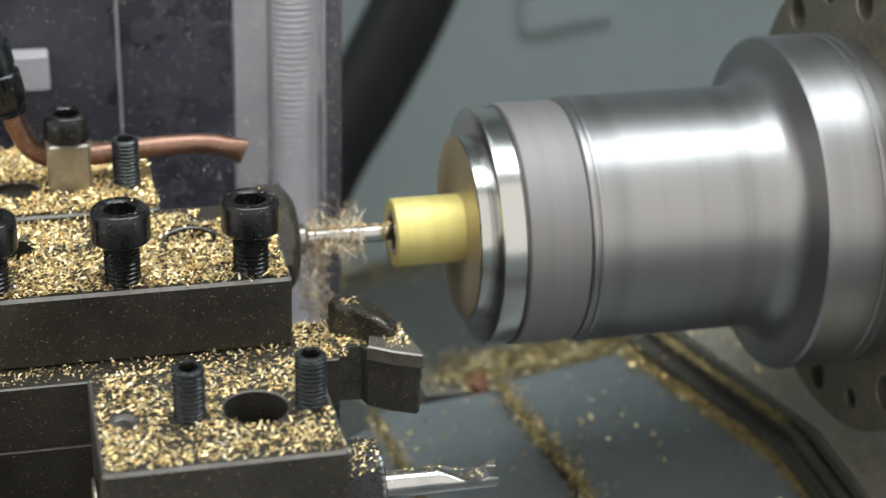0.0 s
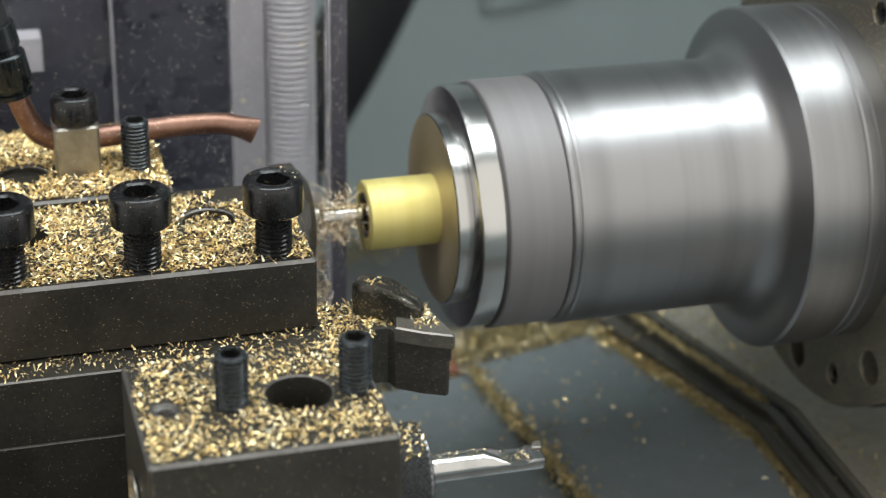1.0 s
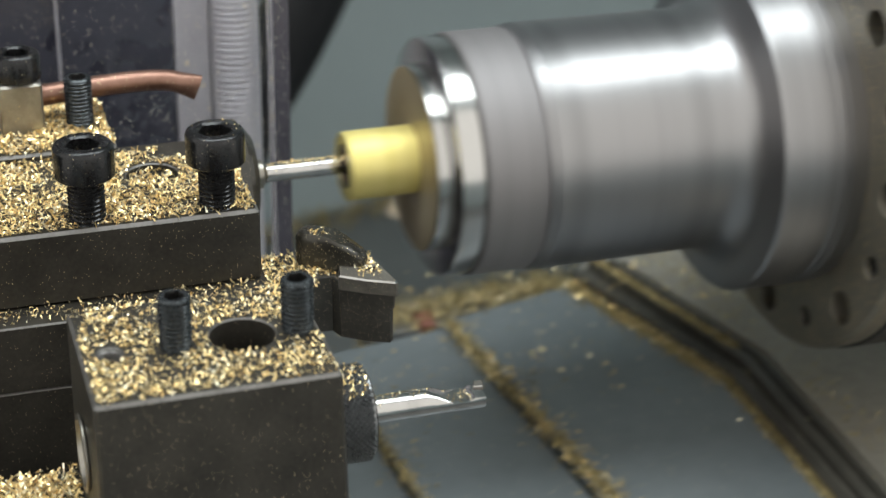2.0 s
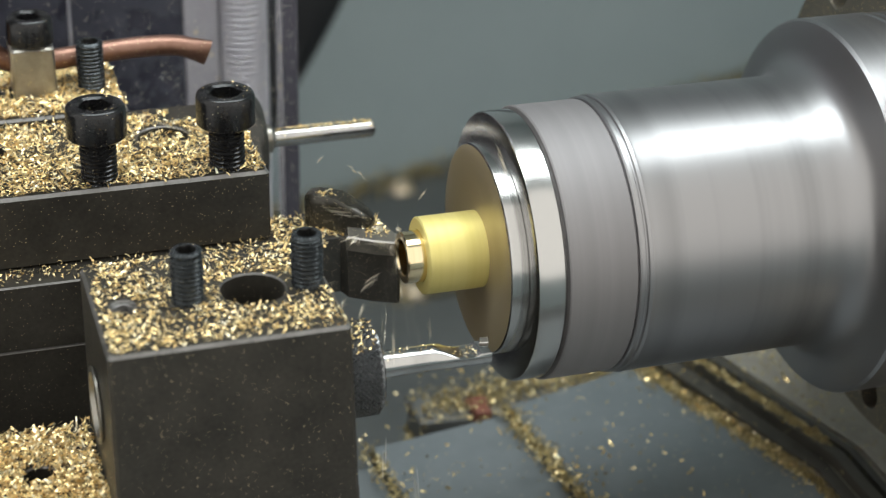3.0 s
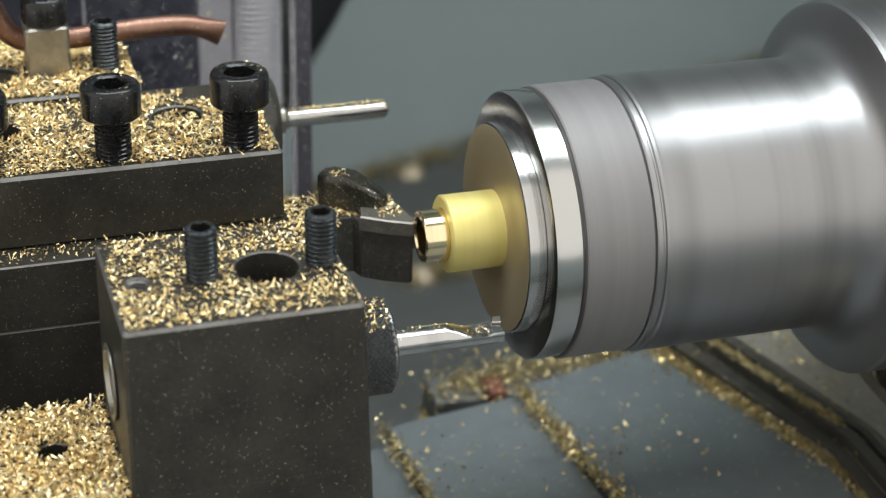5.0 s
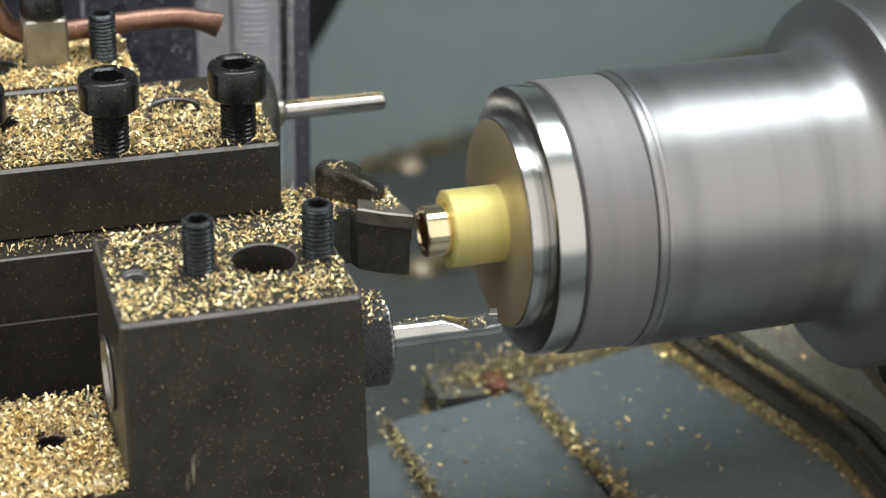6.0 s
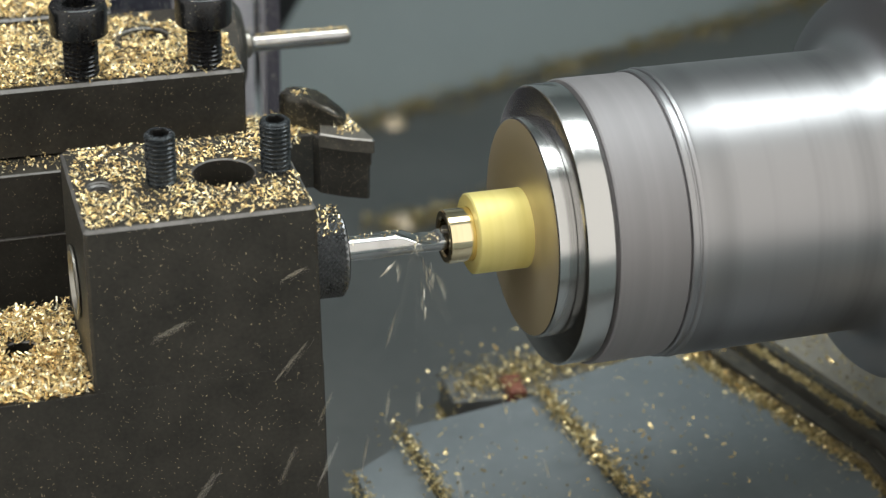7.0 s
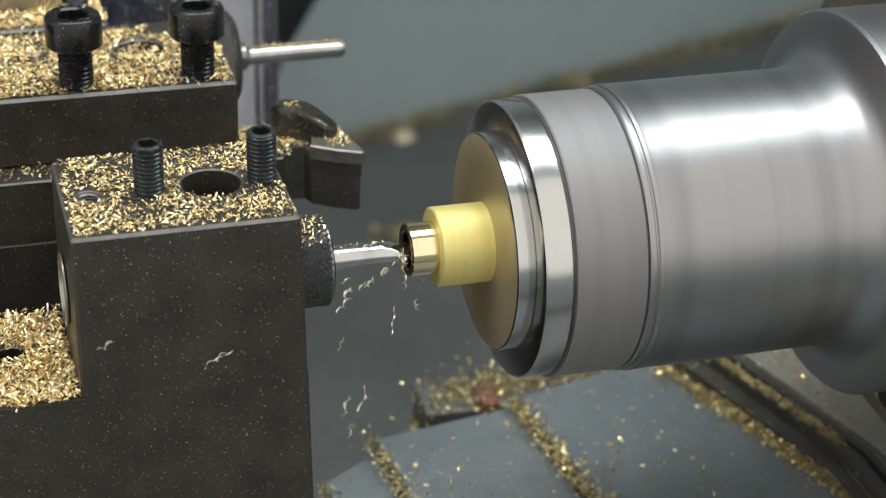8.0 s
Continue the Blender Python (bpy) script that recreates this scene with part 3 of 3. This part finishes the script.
far = thing("drill_holder", "black steel drill holder heaped with brass chips", "tool holder")
bm = prism(bmesh.new(), rect(-90, 25.6, 140.4, 182, 0.6), -40, -7.2, 0.1)
part("holder_body", bm, BLACK, far, smooth=20)
bm = prism(bmesh.new(), rect(-90, 25.6, 136.2, 182, 0.6), -7.08, -5.2, 0.7, holes=[(-11.0, 153.5, 6.5, 1.6)])
part("top_plate", bm, BLACK, far, smooth=20)
chip_layer("brass_chips", "gold brass chips covering the drill holder", scatter(8200, -45, 25.2, 136.9, 181.5, -5.2, 1.5, 31, off_holes((-11.0, 153.5, 6.6), (3, 155, 6.5), (18.3, 152, 3))), 31, size=(0.8, 2.8), width=(0.25, 0.75), tilt=24, curl=0.6)
set_screw("set_screw", (18.3, 152.3, -3.6), 3.7, 12.2, "black set screw on the drill holder", "drill holder set screw")

clip = thing("pipe_clip", "square steel block clamping the copper pipe", "clamp block")
bm = prism(bmesh.new(), rect(-2.5, 8.9, 149.5, 160.5, 0.6), -5.2, 8.6, 0.6)
part("block", bm, GREYSTEEL, clip, smooth=20)
cap_screw("cap_screw", (3.4, 155, 8.6), 6.1, 7.6, 3.0, 2.0, "black socket head screw on the pipe clip", "pipe clip screw", sink=2.0)
pipe = thing("coolant_pipe", "bent copper coolant pipe with a flattened end", "pipe")
line = smooth_line([(-11.2, 158, 17.5), (-9.2, 158, 11.0), (-6.2, 158, 5.2), (-1.5, 158, 2.3), (4, 158, 1.8), (20, 158, 2.8), (32, 158, 3.4), (42, 158, 3.0), (47, 158, 1.5), (51.0, 158, -0.1)], 6)
nl = len(line)
fl = [(1, 1)] * (nl - 9) + [(1 + 0.035 * i, 1 - 0.05 * i) for i in range(9)]
part("copper_tube", tube(bmesh.new(), line, 2.85, 24, fl), COPPER, pipe)
hose = thing("coolant_hose", "black coolant hose fitting on the copper pipe", "hose")
way = Vector((-0.19, 0, 0.98))
foot = Vector((-11.2, 158, 15.5))
steps_out = [(0.0, 4.2), (0.4, 5.0), (1.6, 5.0), (1.9, 4.4), (2.7, 4.4), (3.0, 5.4), (3.6, 5.7), (11.5, 5.7), (12.0, 5.3), (12.3, 4.7), (13.6, 4.7), (14.0, 5.2), (20.0, 5.0), (20.4, 4.2)]
part("fitting", tube(bmesh.new(), [foot + way * d for d, r in steps_out], 1.0, 32, [(r, r) for d, r in steps_out]), FITTING, hose, "glossy black stepped fitting")
part("hose_tube", tube(bmesh.new(), [foot + way * d for d in (20.2, 34, 56)], 4.0, 28), RUBBER, hose)

# ---- guard behind the tools ----
panel = to_object("dark_panel", box(bmesh.new(), -420, 62, 262, 270, -200, 420), DARKPANEL)
tagged(panel, "dark blue-black panel behind the clear guard", "panel")
column = thing("ribbed_column", "pale ribbed column behind the clear guard", "column")
part("flat_strip", box(bmesh.new(), 62.3, 73.6, 262, 270, -200, 420), PALE, column)
bm = bmesh.new()
prof = []
zz = -120.0
while zz < 150:
    prof += [(7.9, zz), (8.9, zz + 0.9), (7.9, zz + 1.8)]
    zz += 2.1
lathe(bm, prof, 40, "z", (82.2, 266, 0))
part("ribbed_rod", bm, PALE, column, smooth=20)
guard = thing("clear_guard", "clear acrylic splash guard flecked with chips", "guard")
sheet = part("sheet", box(bmesh.new(), -300, 82.6, 205, 213, -130, 260), ACRYLIC, guard)
sheet.visible_shadow = False
part("edge_strip", box(bmesh.new(), 82.8, 87.6, 205, 213, -130, 260), TINT, guard, "smoky cut edge")
gg = np.random.default_rng(41)
chip_layer("guard_specks", "brass specks stuck on the clear guard", [(x, 204.7, z) for x, z in zip(gg.uniform(-80, 86, 5600), 115 - 175 * gg.random(5600) ** 0.8)], 41, size=(0.2, 0.55), width=(0.15, 0.35), tilt=90, material=CHIPFLY)
cable = thing("black_hose", "thick black hose hanging before the wall", "hose")
part("hose_tube", tube(bmesh.new(), smooth_line([(126, 700, -385), (148, 700, -310), (172, 700, -245), (200, 700, -195), (226, 700, -142), (268, 700, -40), (320, 700, 90)], 8), 23.5, 36), RUBBER, cable)

# two pale blocks added to imitate reflections over the dark panel
bracket = to_object("pale_reflection", box(bmesh.new(), -10, 2.6, 250, 258, -13, -2), PALE)
tagged(bracket, "pale block imitating a reflection in the clear guard", "bracket")
bracket = to_object("pale_reflection", box(bmesh.new(), -40, -14, 250, 258, -3, 24), PALE)
tagged(bracket, "pale block imitating a reflection in the clear guard", "bracket")
seam = to_object("panel_seam", box(bmesh.new(), 24.6, 25.4, 260, 261.8, -200, 420), PALE)
tagged(seam, "thin pale seam strip on the dark panel", "trim", kind="structure")
recess = to_object("wall_recess", box(bmesh.new(), 0, 78, 0, 14, -236, -160), WALLPAINT)
recess.matrix_world = Matrix.Translation((0.352, 0.886, 0)) @ Matrix.Rotation(radians(19.3), 4, "Z")
tagged(recess, "small raised painted cover on the wall", "cover", kind="structure")

# ---- headstock: moves along and across as one; origin on the axis at the stock's end ----
headstock = thing("headstock", "machine headstock with polished spindle nose", "headstock")
bm = lathe(bmesh.new(), [(47, 143.5), (69.6, 143.5), (70.6, 144.5), (70.6, 330), (0, 330)], 128, "x")
part("housing", bm, HOUSING, headstock, smooth=40)
bolt_circle = []
for k in range(8):
    a = 2 * math.pi * k / 8
    bolt_circle += [(60.5 * math.cos(a), 60.5 * math.sin(a), 5.0, 7), (60.5 * math.cos(a + 0.39), 60.5 * math.sin(a + 0.39), 3.2, 7)]
bm = prism(bmesh.new(), circle(0, 0, 69.8, 120), -8, 0, 0.9, holes=bolt_circle)
bmesh.ops.transform(bm, matrix=Matrix(((0, 0, -1, 136.6), (1, 0, 0, 0), (0, 1, 0, 0), (0, 0, 0, 1))), verts=bm.verts)
part("flange", bm, FLANGE, headstock, "brown-grey drilled flange dusted with chips", smooth=40)
for k in range(8):
    a = 2 * math.pi * k / 8 + 0.39
    bm = lathe(bmesh.new(), [(2.9, 140.6), (2.4, 139.2), (1.4, 139.2), (1.2, 141), (0, 141)], 20, "x", (-1.5, 60.5 * math.cos(a), 60.5 * math.sin(a)))
    part("flange_screw", bm, SCREW, headstock)

spindle = part("spindle", lathe(bmesh.new(), [
    (34.0, 48.6), (34.7, 48.8), (35.0, 49.2), (35.1, 50.1), (34.75, 50.4), (34.75, 50.8), (35.15, 51.1), (35.4, 51.9), (35.25, 52.5),
    (35.25, 60), (35.25, 70), (35.25, 80), (35.25, 90), (35.25, 101.0), (35.4, 102.8), (35.9, 104.6), (36.8, 106.4), (38.1, 107.9), (39.8, 109.0), (41.8, 109.6), (43.6, 109.9), (47.4, 110.6),
    (48.5, 111.0), (49.1, 111.9), (49.1, 126.8), (48.7, 127.2), (48.7, 127.7), (49.1, 128.1), (49.1, 129.6), (48.3, 130.1), (48.3, 131.0), (48.9, 131.4), (48.7, 137.6), (40, 137.6)], 160, "x"),
    STEEL, headstock, "turned bright steel spindle nose", smooth=30)
part("matte_band", lathe(bmesh.new(), [(30, 31.3), (34.2, 31.3), (34.5, 31.7), (34.5, 48.1), (34.1, 48.6), (30, 48.6)], 160, "x"), MATTE, spindle, "satin steel band")
part("collet_ring", lathe(bmesh.new(), [(25, 23.6), (32.9, 23.7), (33.5, 23.9), (33.8, 24.4), (33.8, 30.2), (33.3, 30.6), (32.5, 30.8), (32.5, 31.4), (28, 31.5)], 160, "x"), BRIGHT, spindle, "polished clamping ring")
part("collet_face", lathe(bmesh.new(), [(9.0, 19.6), (16.4, 19.6), (16.8, 19.35), (25.2, 19.3), (26.0, 19.45)], 160, "x"), FACE, spindle, "warm grey turned collet face")
part("collet_rim", lathe(bmesh.new(), [(26.0, 19.5), (26.4, 19.7), (26.5, 20.1), (26.5, 23.0), (26.1, 23.2), (26.1, 23.8), (24, 23.8)], 160, "x"), BRIGHT, spindle, "bright turned rim")

# sliding covers that ride under the headstock
TZ = -96.5
cover = thing("sliding_cover", "blue-grey sliding covers littered with brass chips", "machine cover")


def slab(bm, pts, z0, z1):
    return prism(bm, pts, z0, z1, 0.8)


part("cover_plate", slab(bmesh.new(), [(57, 74), (76, -150), (130, -150), (130, 12), (103, 86)], TZ - 8, TZ), TRAYSTEEL, cover)
part("cover_plate", slab(bmesh.new(), [(11, 66), (24, -150), (74.5, -150), (56, 73)], TZ - 12, TZ - 2), TRAYSTEEL, cover)
part("cover_plate", slab(bmesh.new(), [(-8, 52), (-4, -150), (23, -150), (10, 63)], TZ - 15, TZ - 5), TRAYSTEEL, cover)
part("side_cover", slab(bmesh.new(), [(109, 90), (133, 10), (133, -150), (420, -150), (420, 120), (122, 108)], TZ - 8, TZ + 2), COVERGREY, cover, "worn brown-grey side cover")
part("edge_strip", slab(bmesh.new(), [(107, 90), (131.5, 11), (131, -150), (135, -150), (136, 14), (113, 92)], TZ + 2.1, TZ + 3.2), DARKCAST, cover)
part("edge_strip", slab(bmesh.new(), [(114, 92), (137, 14), (136, -150), (139, -150), (141, 14), (118, 94)], TZ + 2, TZ + 6), DARKCAST, cover)
part("edge_strip", slab(bmesh.new(), [(121, 92), (143.5, 16), (142, -150), (144, -150), (146, 16), (124, 93)], TZ + 2, TZ + 5), DARKCAST, cover)
part("edge_strip", slab(bmesh.new(), [(127, 92), (149, 18), (147.5, -150), (149.5, -150), (151.5, 18), (130, 93)], TZ + 2, TZ + 4), COVERGREY, cover)
part("support", slab(bmesh.new(), [(-6, 50), (20, -150), (420, -150), (420, 100), (60, 66)], -300, TZ - 16), DARKCAST, cover)
part("rear_apron", slab(bmesh.new(), [(30, 78), (56, 76), (104, 88), (104, 94), (30, 92)], TZ - 20, TZ - 4), FLOORSTEEL, cover)
part("red_block", slab(bmesh.new(), [(47, 75), (52, 74), (53, 84), (46, 84)], TZ - 6, TZ - 1), RED, cover, "dull red block under chips")
pts = (ridge(2200, (55, 74), (72, -60), 1.5, TZ, 51) + ridge(2000, (105, 86), (130, 12), 1.5, TZ, 52) + ridge(1200, (131, 12), (131, -60), 1.2, TZ, 53) + ridge(1100, (9, 66), (20, -60), 1.5, TZ - 2, 54)
       + ridge(700, (-9, 50), (-5, -60), 1.6, TZ - 4, 55) + ridge(2400, (34, 84), (104, 92), 4.0, TZ - 3, 56) + ridge(1500, (116, 92), (138, 20), 1.0, TZ + 6, 57)
       + ridge(420, (56, 72), (72, -60), 4.5, TZ, 62) + ridge(420, (105, 86), (130, 12), 4.0, TZ, 63) + ridge(260, (9, 66), (20, -60), 4.5, TZ - 2, 64) + ridge(500, (30, 84), (104, 92), 9.0, TZ - 3, 65) + ridge(60, (70, 40), (110, 30), 16, TZ, 58) + ridge(70, (20, 50), (45, 0), 9, TZ - 2, 59) + ridge(700, (150, 90), (230, 80), 16, TZ + 2, 60) + ridge(900, (130, 84), (190, 50), 14, TZ + 2, 66) + ridge(700, (31, 77.5), (54, 75.5), 1.6, TZ - 14, 68) + ridge(500, (30, 78), (31, 91), 1.6, TZ - 14, 69) + ridge(300, (141, 60), (160, -40), 5, TZ + 2, 67))
cover_chips = new("cover_chips", chips_mesh("cover_chips", pts, seed=61, size=(0.9, 2.0), width=(0.4, 0.9), tilt=40, material=CHIPOILY))
tagged(cover_chips, "brass chips in ridges along the sliding covers", "metal chips", kind="stuff")

flakes = ridge(90, (56, 74), (72, -60), 3.0, TZ + 1, 71) + ridge(90, (105, 86), (130, 12), 3.0, TZ + 1, 72) + ridge(60, (34, 84), (104, 92), 6.0, TZ, 73) + ridge(60, (20, 60), (100, 10), 18, TZ + 0.5, 74) + ridge(60, (130, 84), (190, 60), 12, TZ + 2.5, 75)
cover_flakes = new("cover_flakes", chips_mesh("cover_flakes", flakes, seed=76, size=(1.2, 2.6), width=(0.7, 1.3), tilt=35, material=CHIP))
tagged(cover_flakes, "bright brass flakes lying on the sliding covers", "metal chips", kind="stuff")

work = thing("brass_workpiece", "yellow brass bar stock spinning in the collet", "workpiece")
bar_stock = part("bar_stock", lathe(bmesh.new(), [(6.55, 26), (6.55, 0.6), (6.6, 0.1), (9.3, 0), (9.7, 0.35), (9.7, 26)], 96, "x"), BRASS, work)
part("turned_end", lathe(bmesh.new(), [(0, 9.0), (4.5, 8.6), (4.5, 0.5), (4.9, 0.02), (6.1, 0.02), (6.45, 0.35), (6.45, 26)], 96, "x"), BRASSCUT, work, "bright freshly turned bored end")

# ---- flying chips ----
flyers = []
gf = np.random.default_rng(77)


def tangle(n, x0, x1, r, seed):
    g = np.random.default_rng(seed)
    return [(g.uniform(x0, x1), g.normal(0, r), g.normal(0, r)) for _ in range(n)]


tangles = []
for k in range(4):
    pts = tangle(300, -8, 7, 2.0 + 1.2 * k, 80 + k)
    if k == 3:
        pts = [(gf.uniform(-12, -3) + 0.1 * q, gf.normal(0, 3.5), -q) for q in gf.uniform(0, 24, 420)]
    ob = new("chip_tangle", chips_mesh("chip_tangle", pts, seed=90 + k, size=(2.2, 6.0), width=(0.18, 0.46), tilt=60, curl=1.0, material=CHIPTAN))
    tagged(ob, "tangle of pale curled brass chips whirling round the drill", "metal chips", "chip tangles", kind="stuff")
    tangles.append(ob)


def streak(k):
    """A single thrown chip: a thin twisted strip along x."""
    g = np.random.default_rng(300 + k)
    bm = bmesh.new()
    L, W, R = g.uniform(2.6, 8.0), g.uniform(0.18, 0.36), g.uniform(0.15, 0.5)
    coils = g.uniform(0.8, 2.6)
    prev = None
    for q in range(13):
        u = q / 12 - 0.5
        w = W * (1.05 - abs(u) * 1.2)
        a = 2 * math.pi * coils * u + k
        c = Vector((L * u, R * math.cos(a), R * math.sin(a)))
        n = Vector((0, math.cos(a), math.sin(a))) * w
        pair = [bm.verts.new(c - n), bm.verts.new(c + n)]
        if prev:
            bm.faces.new((prev[0], prev[1], pair[1], pair[0]))
        prev = pair
    bmesh.ops.solidify(bm, geom=bm.faces[:], thickness=0.08)
    return bm


shapes = []
for k in range(24):
    first = to_object("flying_chip", streak(k), CHIPFLY)
    shapes.append(first.data)
    tagged(first, "small pale curled brass chip thrown off the cut", "metal chip", "flying chips")
    flyers.append(first)
for k in range(24, 296):
    ob = new("flying_chip", shapes[k % 24])
    tagged(ob, "small pale curled brass chip thrown off the cut", "metal chip", "flying chips")
    flyers.append(ob)


# ---- movement ----
SLIDE = [(0, 90.8, 147.8), (0.5, 84.6, 147.8), (1.0, 78.7, 147.8), (1.5, 72.0, 147.8), (1.7, 69.0, 147.8), (1.9, 74, 147.8), (2.1, 104, 147.0), (2.3, 105, 85), (2.4, 103, 70.5), (2.55, 84, 69.6),
         (2.8, 79.9, 69.6), (3.0, 81.0, 69.6), (3.5, 84.2, 69.4), (4.0, 83.6, 69.8), (4.5, 82.8, 70.4), (5.3, 82.2, 69.5), (5.9, 82.0, 68.6), (6.0, 83.3, 68.0), (6.1, 103.2, 66.5), (6.2, 105, 58), (6.3, 103.6, 24), (6.4, 101.4, 21.6),
         (6.5, 89.2, 21.6), (6.6, 87.9, 21.8), (6.8, 87.0, 21.8), (7.0, 85.8, 21.8), (7.5, 83.2, 21.8), (8.0, 80.2, 21.8)]
# how far the turned shoulder has crept back along the stock
SHOULDER = [(0, 0), (1.7, 0), (2.2, 0), (2.7, 4.3), (3.5, 4.6), (4.5, 5.8), (6.0, 6.0), (8.0, 6.6)]


def slide_at(t):
    T = [r[0] for r in SLIDE]
    return np.interp(t, T, [r[1] for r in SLIDE]), np.interp(t, T, [r[2] for r in SLIDE])


def motions():
    steps = [i / 10 for i in range(81)]
    straight, spun, ends = [], [], []
    for i, t in enumerate(steps):
        x, y = slide_at(t)
        straight.append((t, pose(x * MM, y * MM, AXIS_Z * MM)))
        spun.append((t, pose(x * MM, y * MM, AXIS_Z * MM) @ pose(0, 0, 0, (i * 70) % 360)))
    for ob in (headstock, cover, cover_chips, cover_flakes):
        walk(ob, straight)
    walk(work, spun)
    walk(spindle, [(t, pose(0, 0, 0, (i * 70) % 360)) for i, t in enumerate(steps)])
    walk(bar_stock, [(t, pose(d * MM, 0, 0)) for t, d in SHOULDER])
    # tangles whirl round the drill until the stock backs off, then drop into the pan
    for k, ob in enumerate(tangles):
        rows = []
        for i, t in enumerate(steps):
            if t <= 1.7:
                x, _ = slide_at(t)
                mid, drop = max(66.0, 62 + (x - 64) * 0.5), 0
            else:
                mid, drop = 74, min(350.0, 900 * (t - 1.7) ** 2 + 25)
            turn = (i * (47 + 13 * k)) % 360 if k < 3 else 14 * math.sin(1.7 * i)
            rows.append((t, pose(mid * MM, 148.5 * MM, (AXIS_Z - drop) * MM, turn)))
        walk(ob, rows)
    # single chips: lie in the pan, are thrown off the cut once, and fall back
    for k, ob in enumerate(flyers):
        if k < 22:
            src, t0 = (72, 146, AXIS_Z), 0.0 + 1.62 * k / 22
            v = Vector((gf.normal(100, 170), gf.normal(-140, 150), gf.uniform(-250, 250)))
        elif k < 112:
            src, t0 = (81, 77, AXIS_Z), 2.60 + 0.58 * (k - 22) / 90
            v = Vector((gf.normal(-110, 180), gf.normal(-20, 190), gf.uniform(-40, 480)))
            if k % 5 < 3:
                v = Vector((gf.normal(-300, 160), gf.normal(-420, 140), gf.uniform(40, 330)))
        elif k < 130:
            src, t0 = (81, 77, AXIS_Z), 3.7 + 2.2 * (k - 112) / 18
            v = Vector((gf.normal(-250, 250), gf.normal(-250, 250), gf.uniform(-250, 450)))
        else:
            src, t0 = (79, 20, AXIS_Z), 6.70 + 1.28 * (k - 130) / 166
            v = Vector((gf.normal(-30, 90), gf.normal(-60, 150), gf.uniform(-330, 170)))
            if k % 5 < 3:
                v = Vector((gf.normal(-330, 150), gf.normal(-430, 110), gf.uniform(-80, 230)))
        f0 = max(1, round(t0 * 30))
        rest = pose((100 + 60 * gf.normal()) * MM, (80 + 60 * gf.normal()) * MM, -0.398, 0, 0, 40 * k)
        rows = [(0, rest)]
        if f0 > 2:
            rows.append(((f0 - 1) / 30, rest))
        for j in range(7):
            t, q = (f0 + j) / 30 if j < 3 else (f0 + 2 + (j - 2) * 2) / 30, 0
            q = t - f0 / 30 + 0.004
            if t > 7.96:
                break
            p = Vector(src) + v * q + Vector((0, 0, -1100 * q * q))
            w = v + Vector((0, 0, -2200 * q))
            m = w.to_track_quat("X", "Z").to_matrix().to_4x4()
            rows.append((t, Matrix.Translation((p.x * MM, p.y * MM, max(p.z, -390) * MM)) @ m @ pose(0, 0, 0, 30 * j)))
        rows.append((8.0, rows[-1][1] if rows[-1][0] > 7.6 else rest))
        walk(ob, rows)


motions()
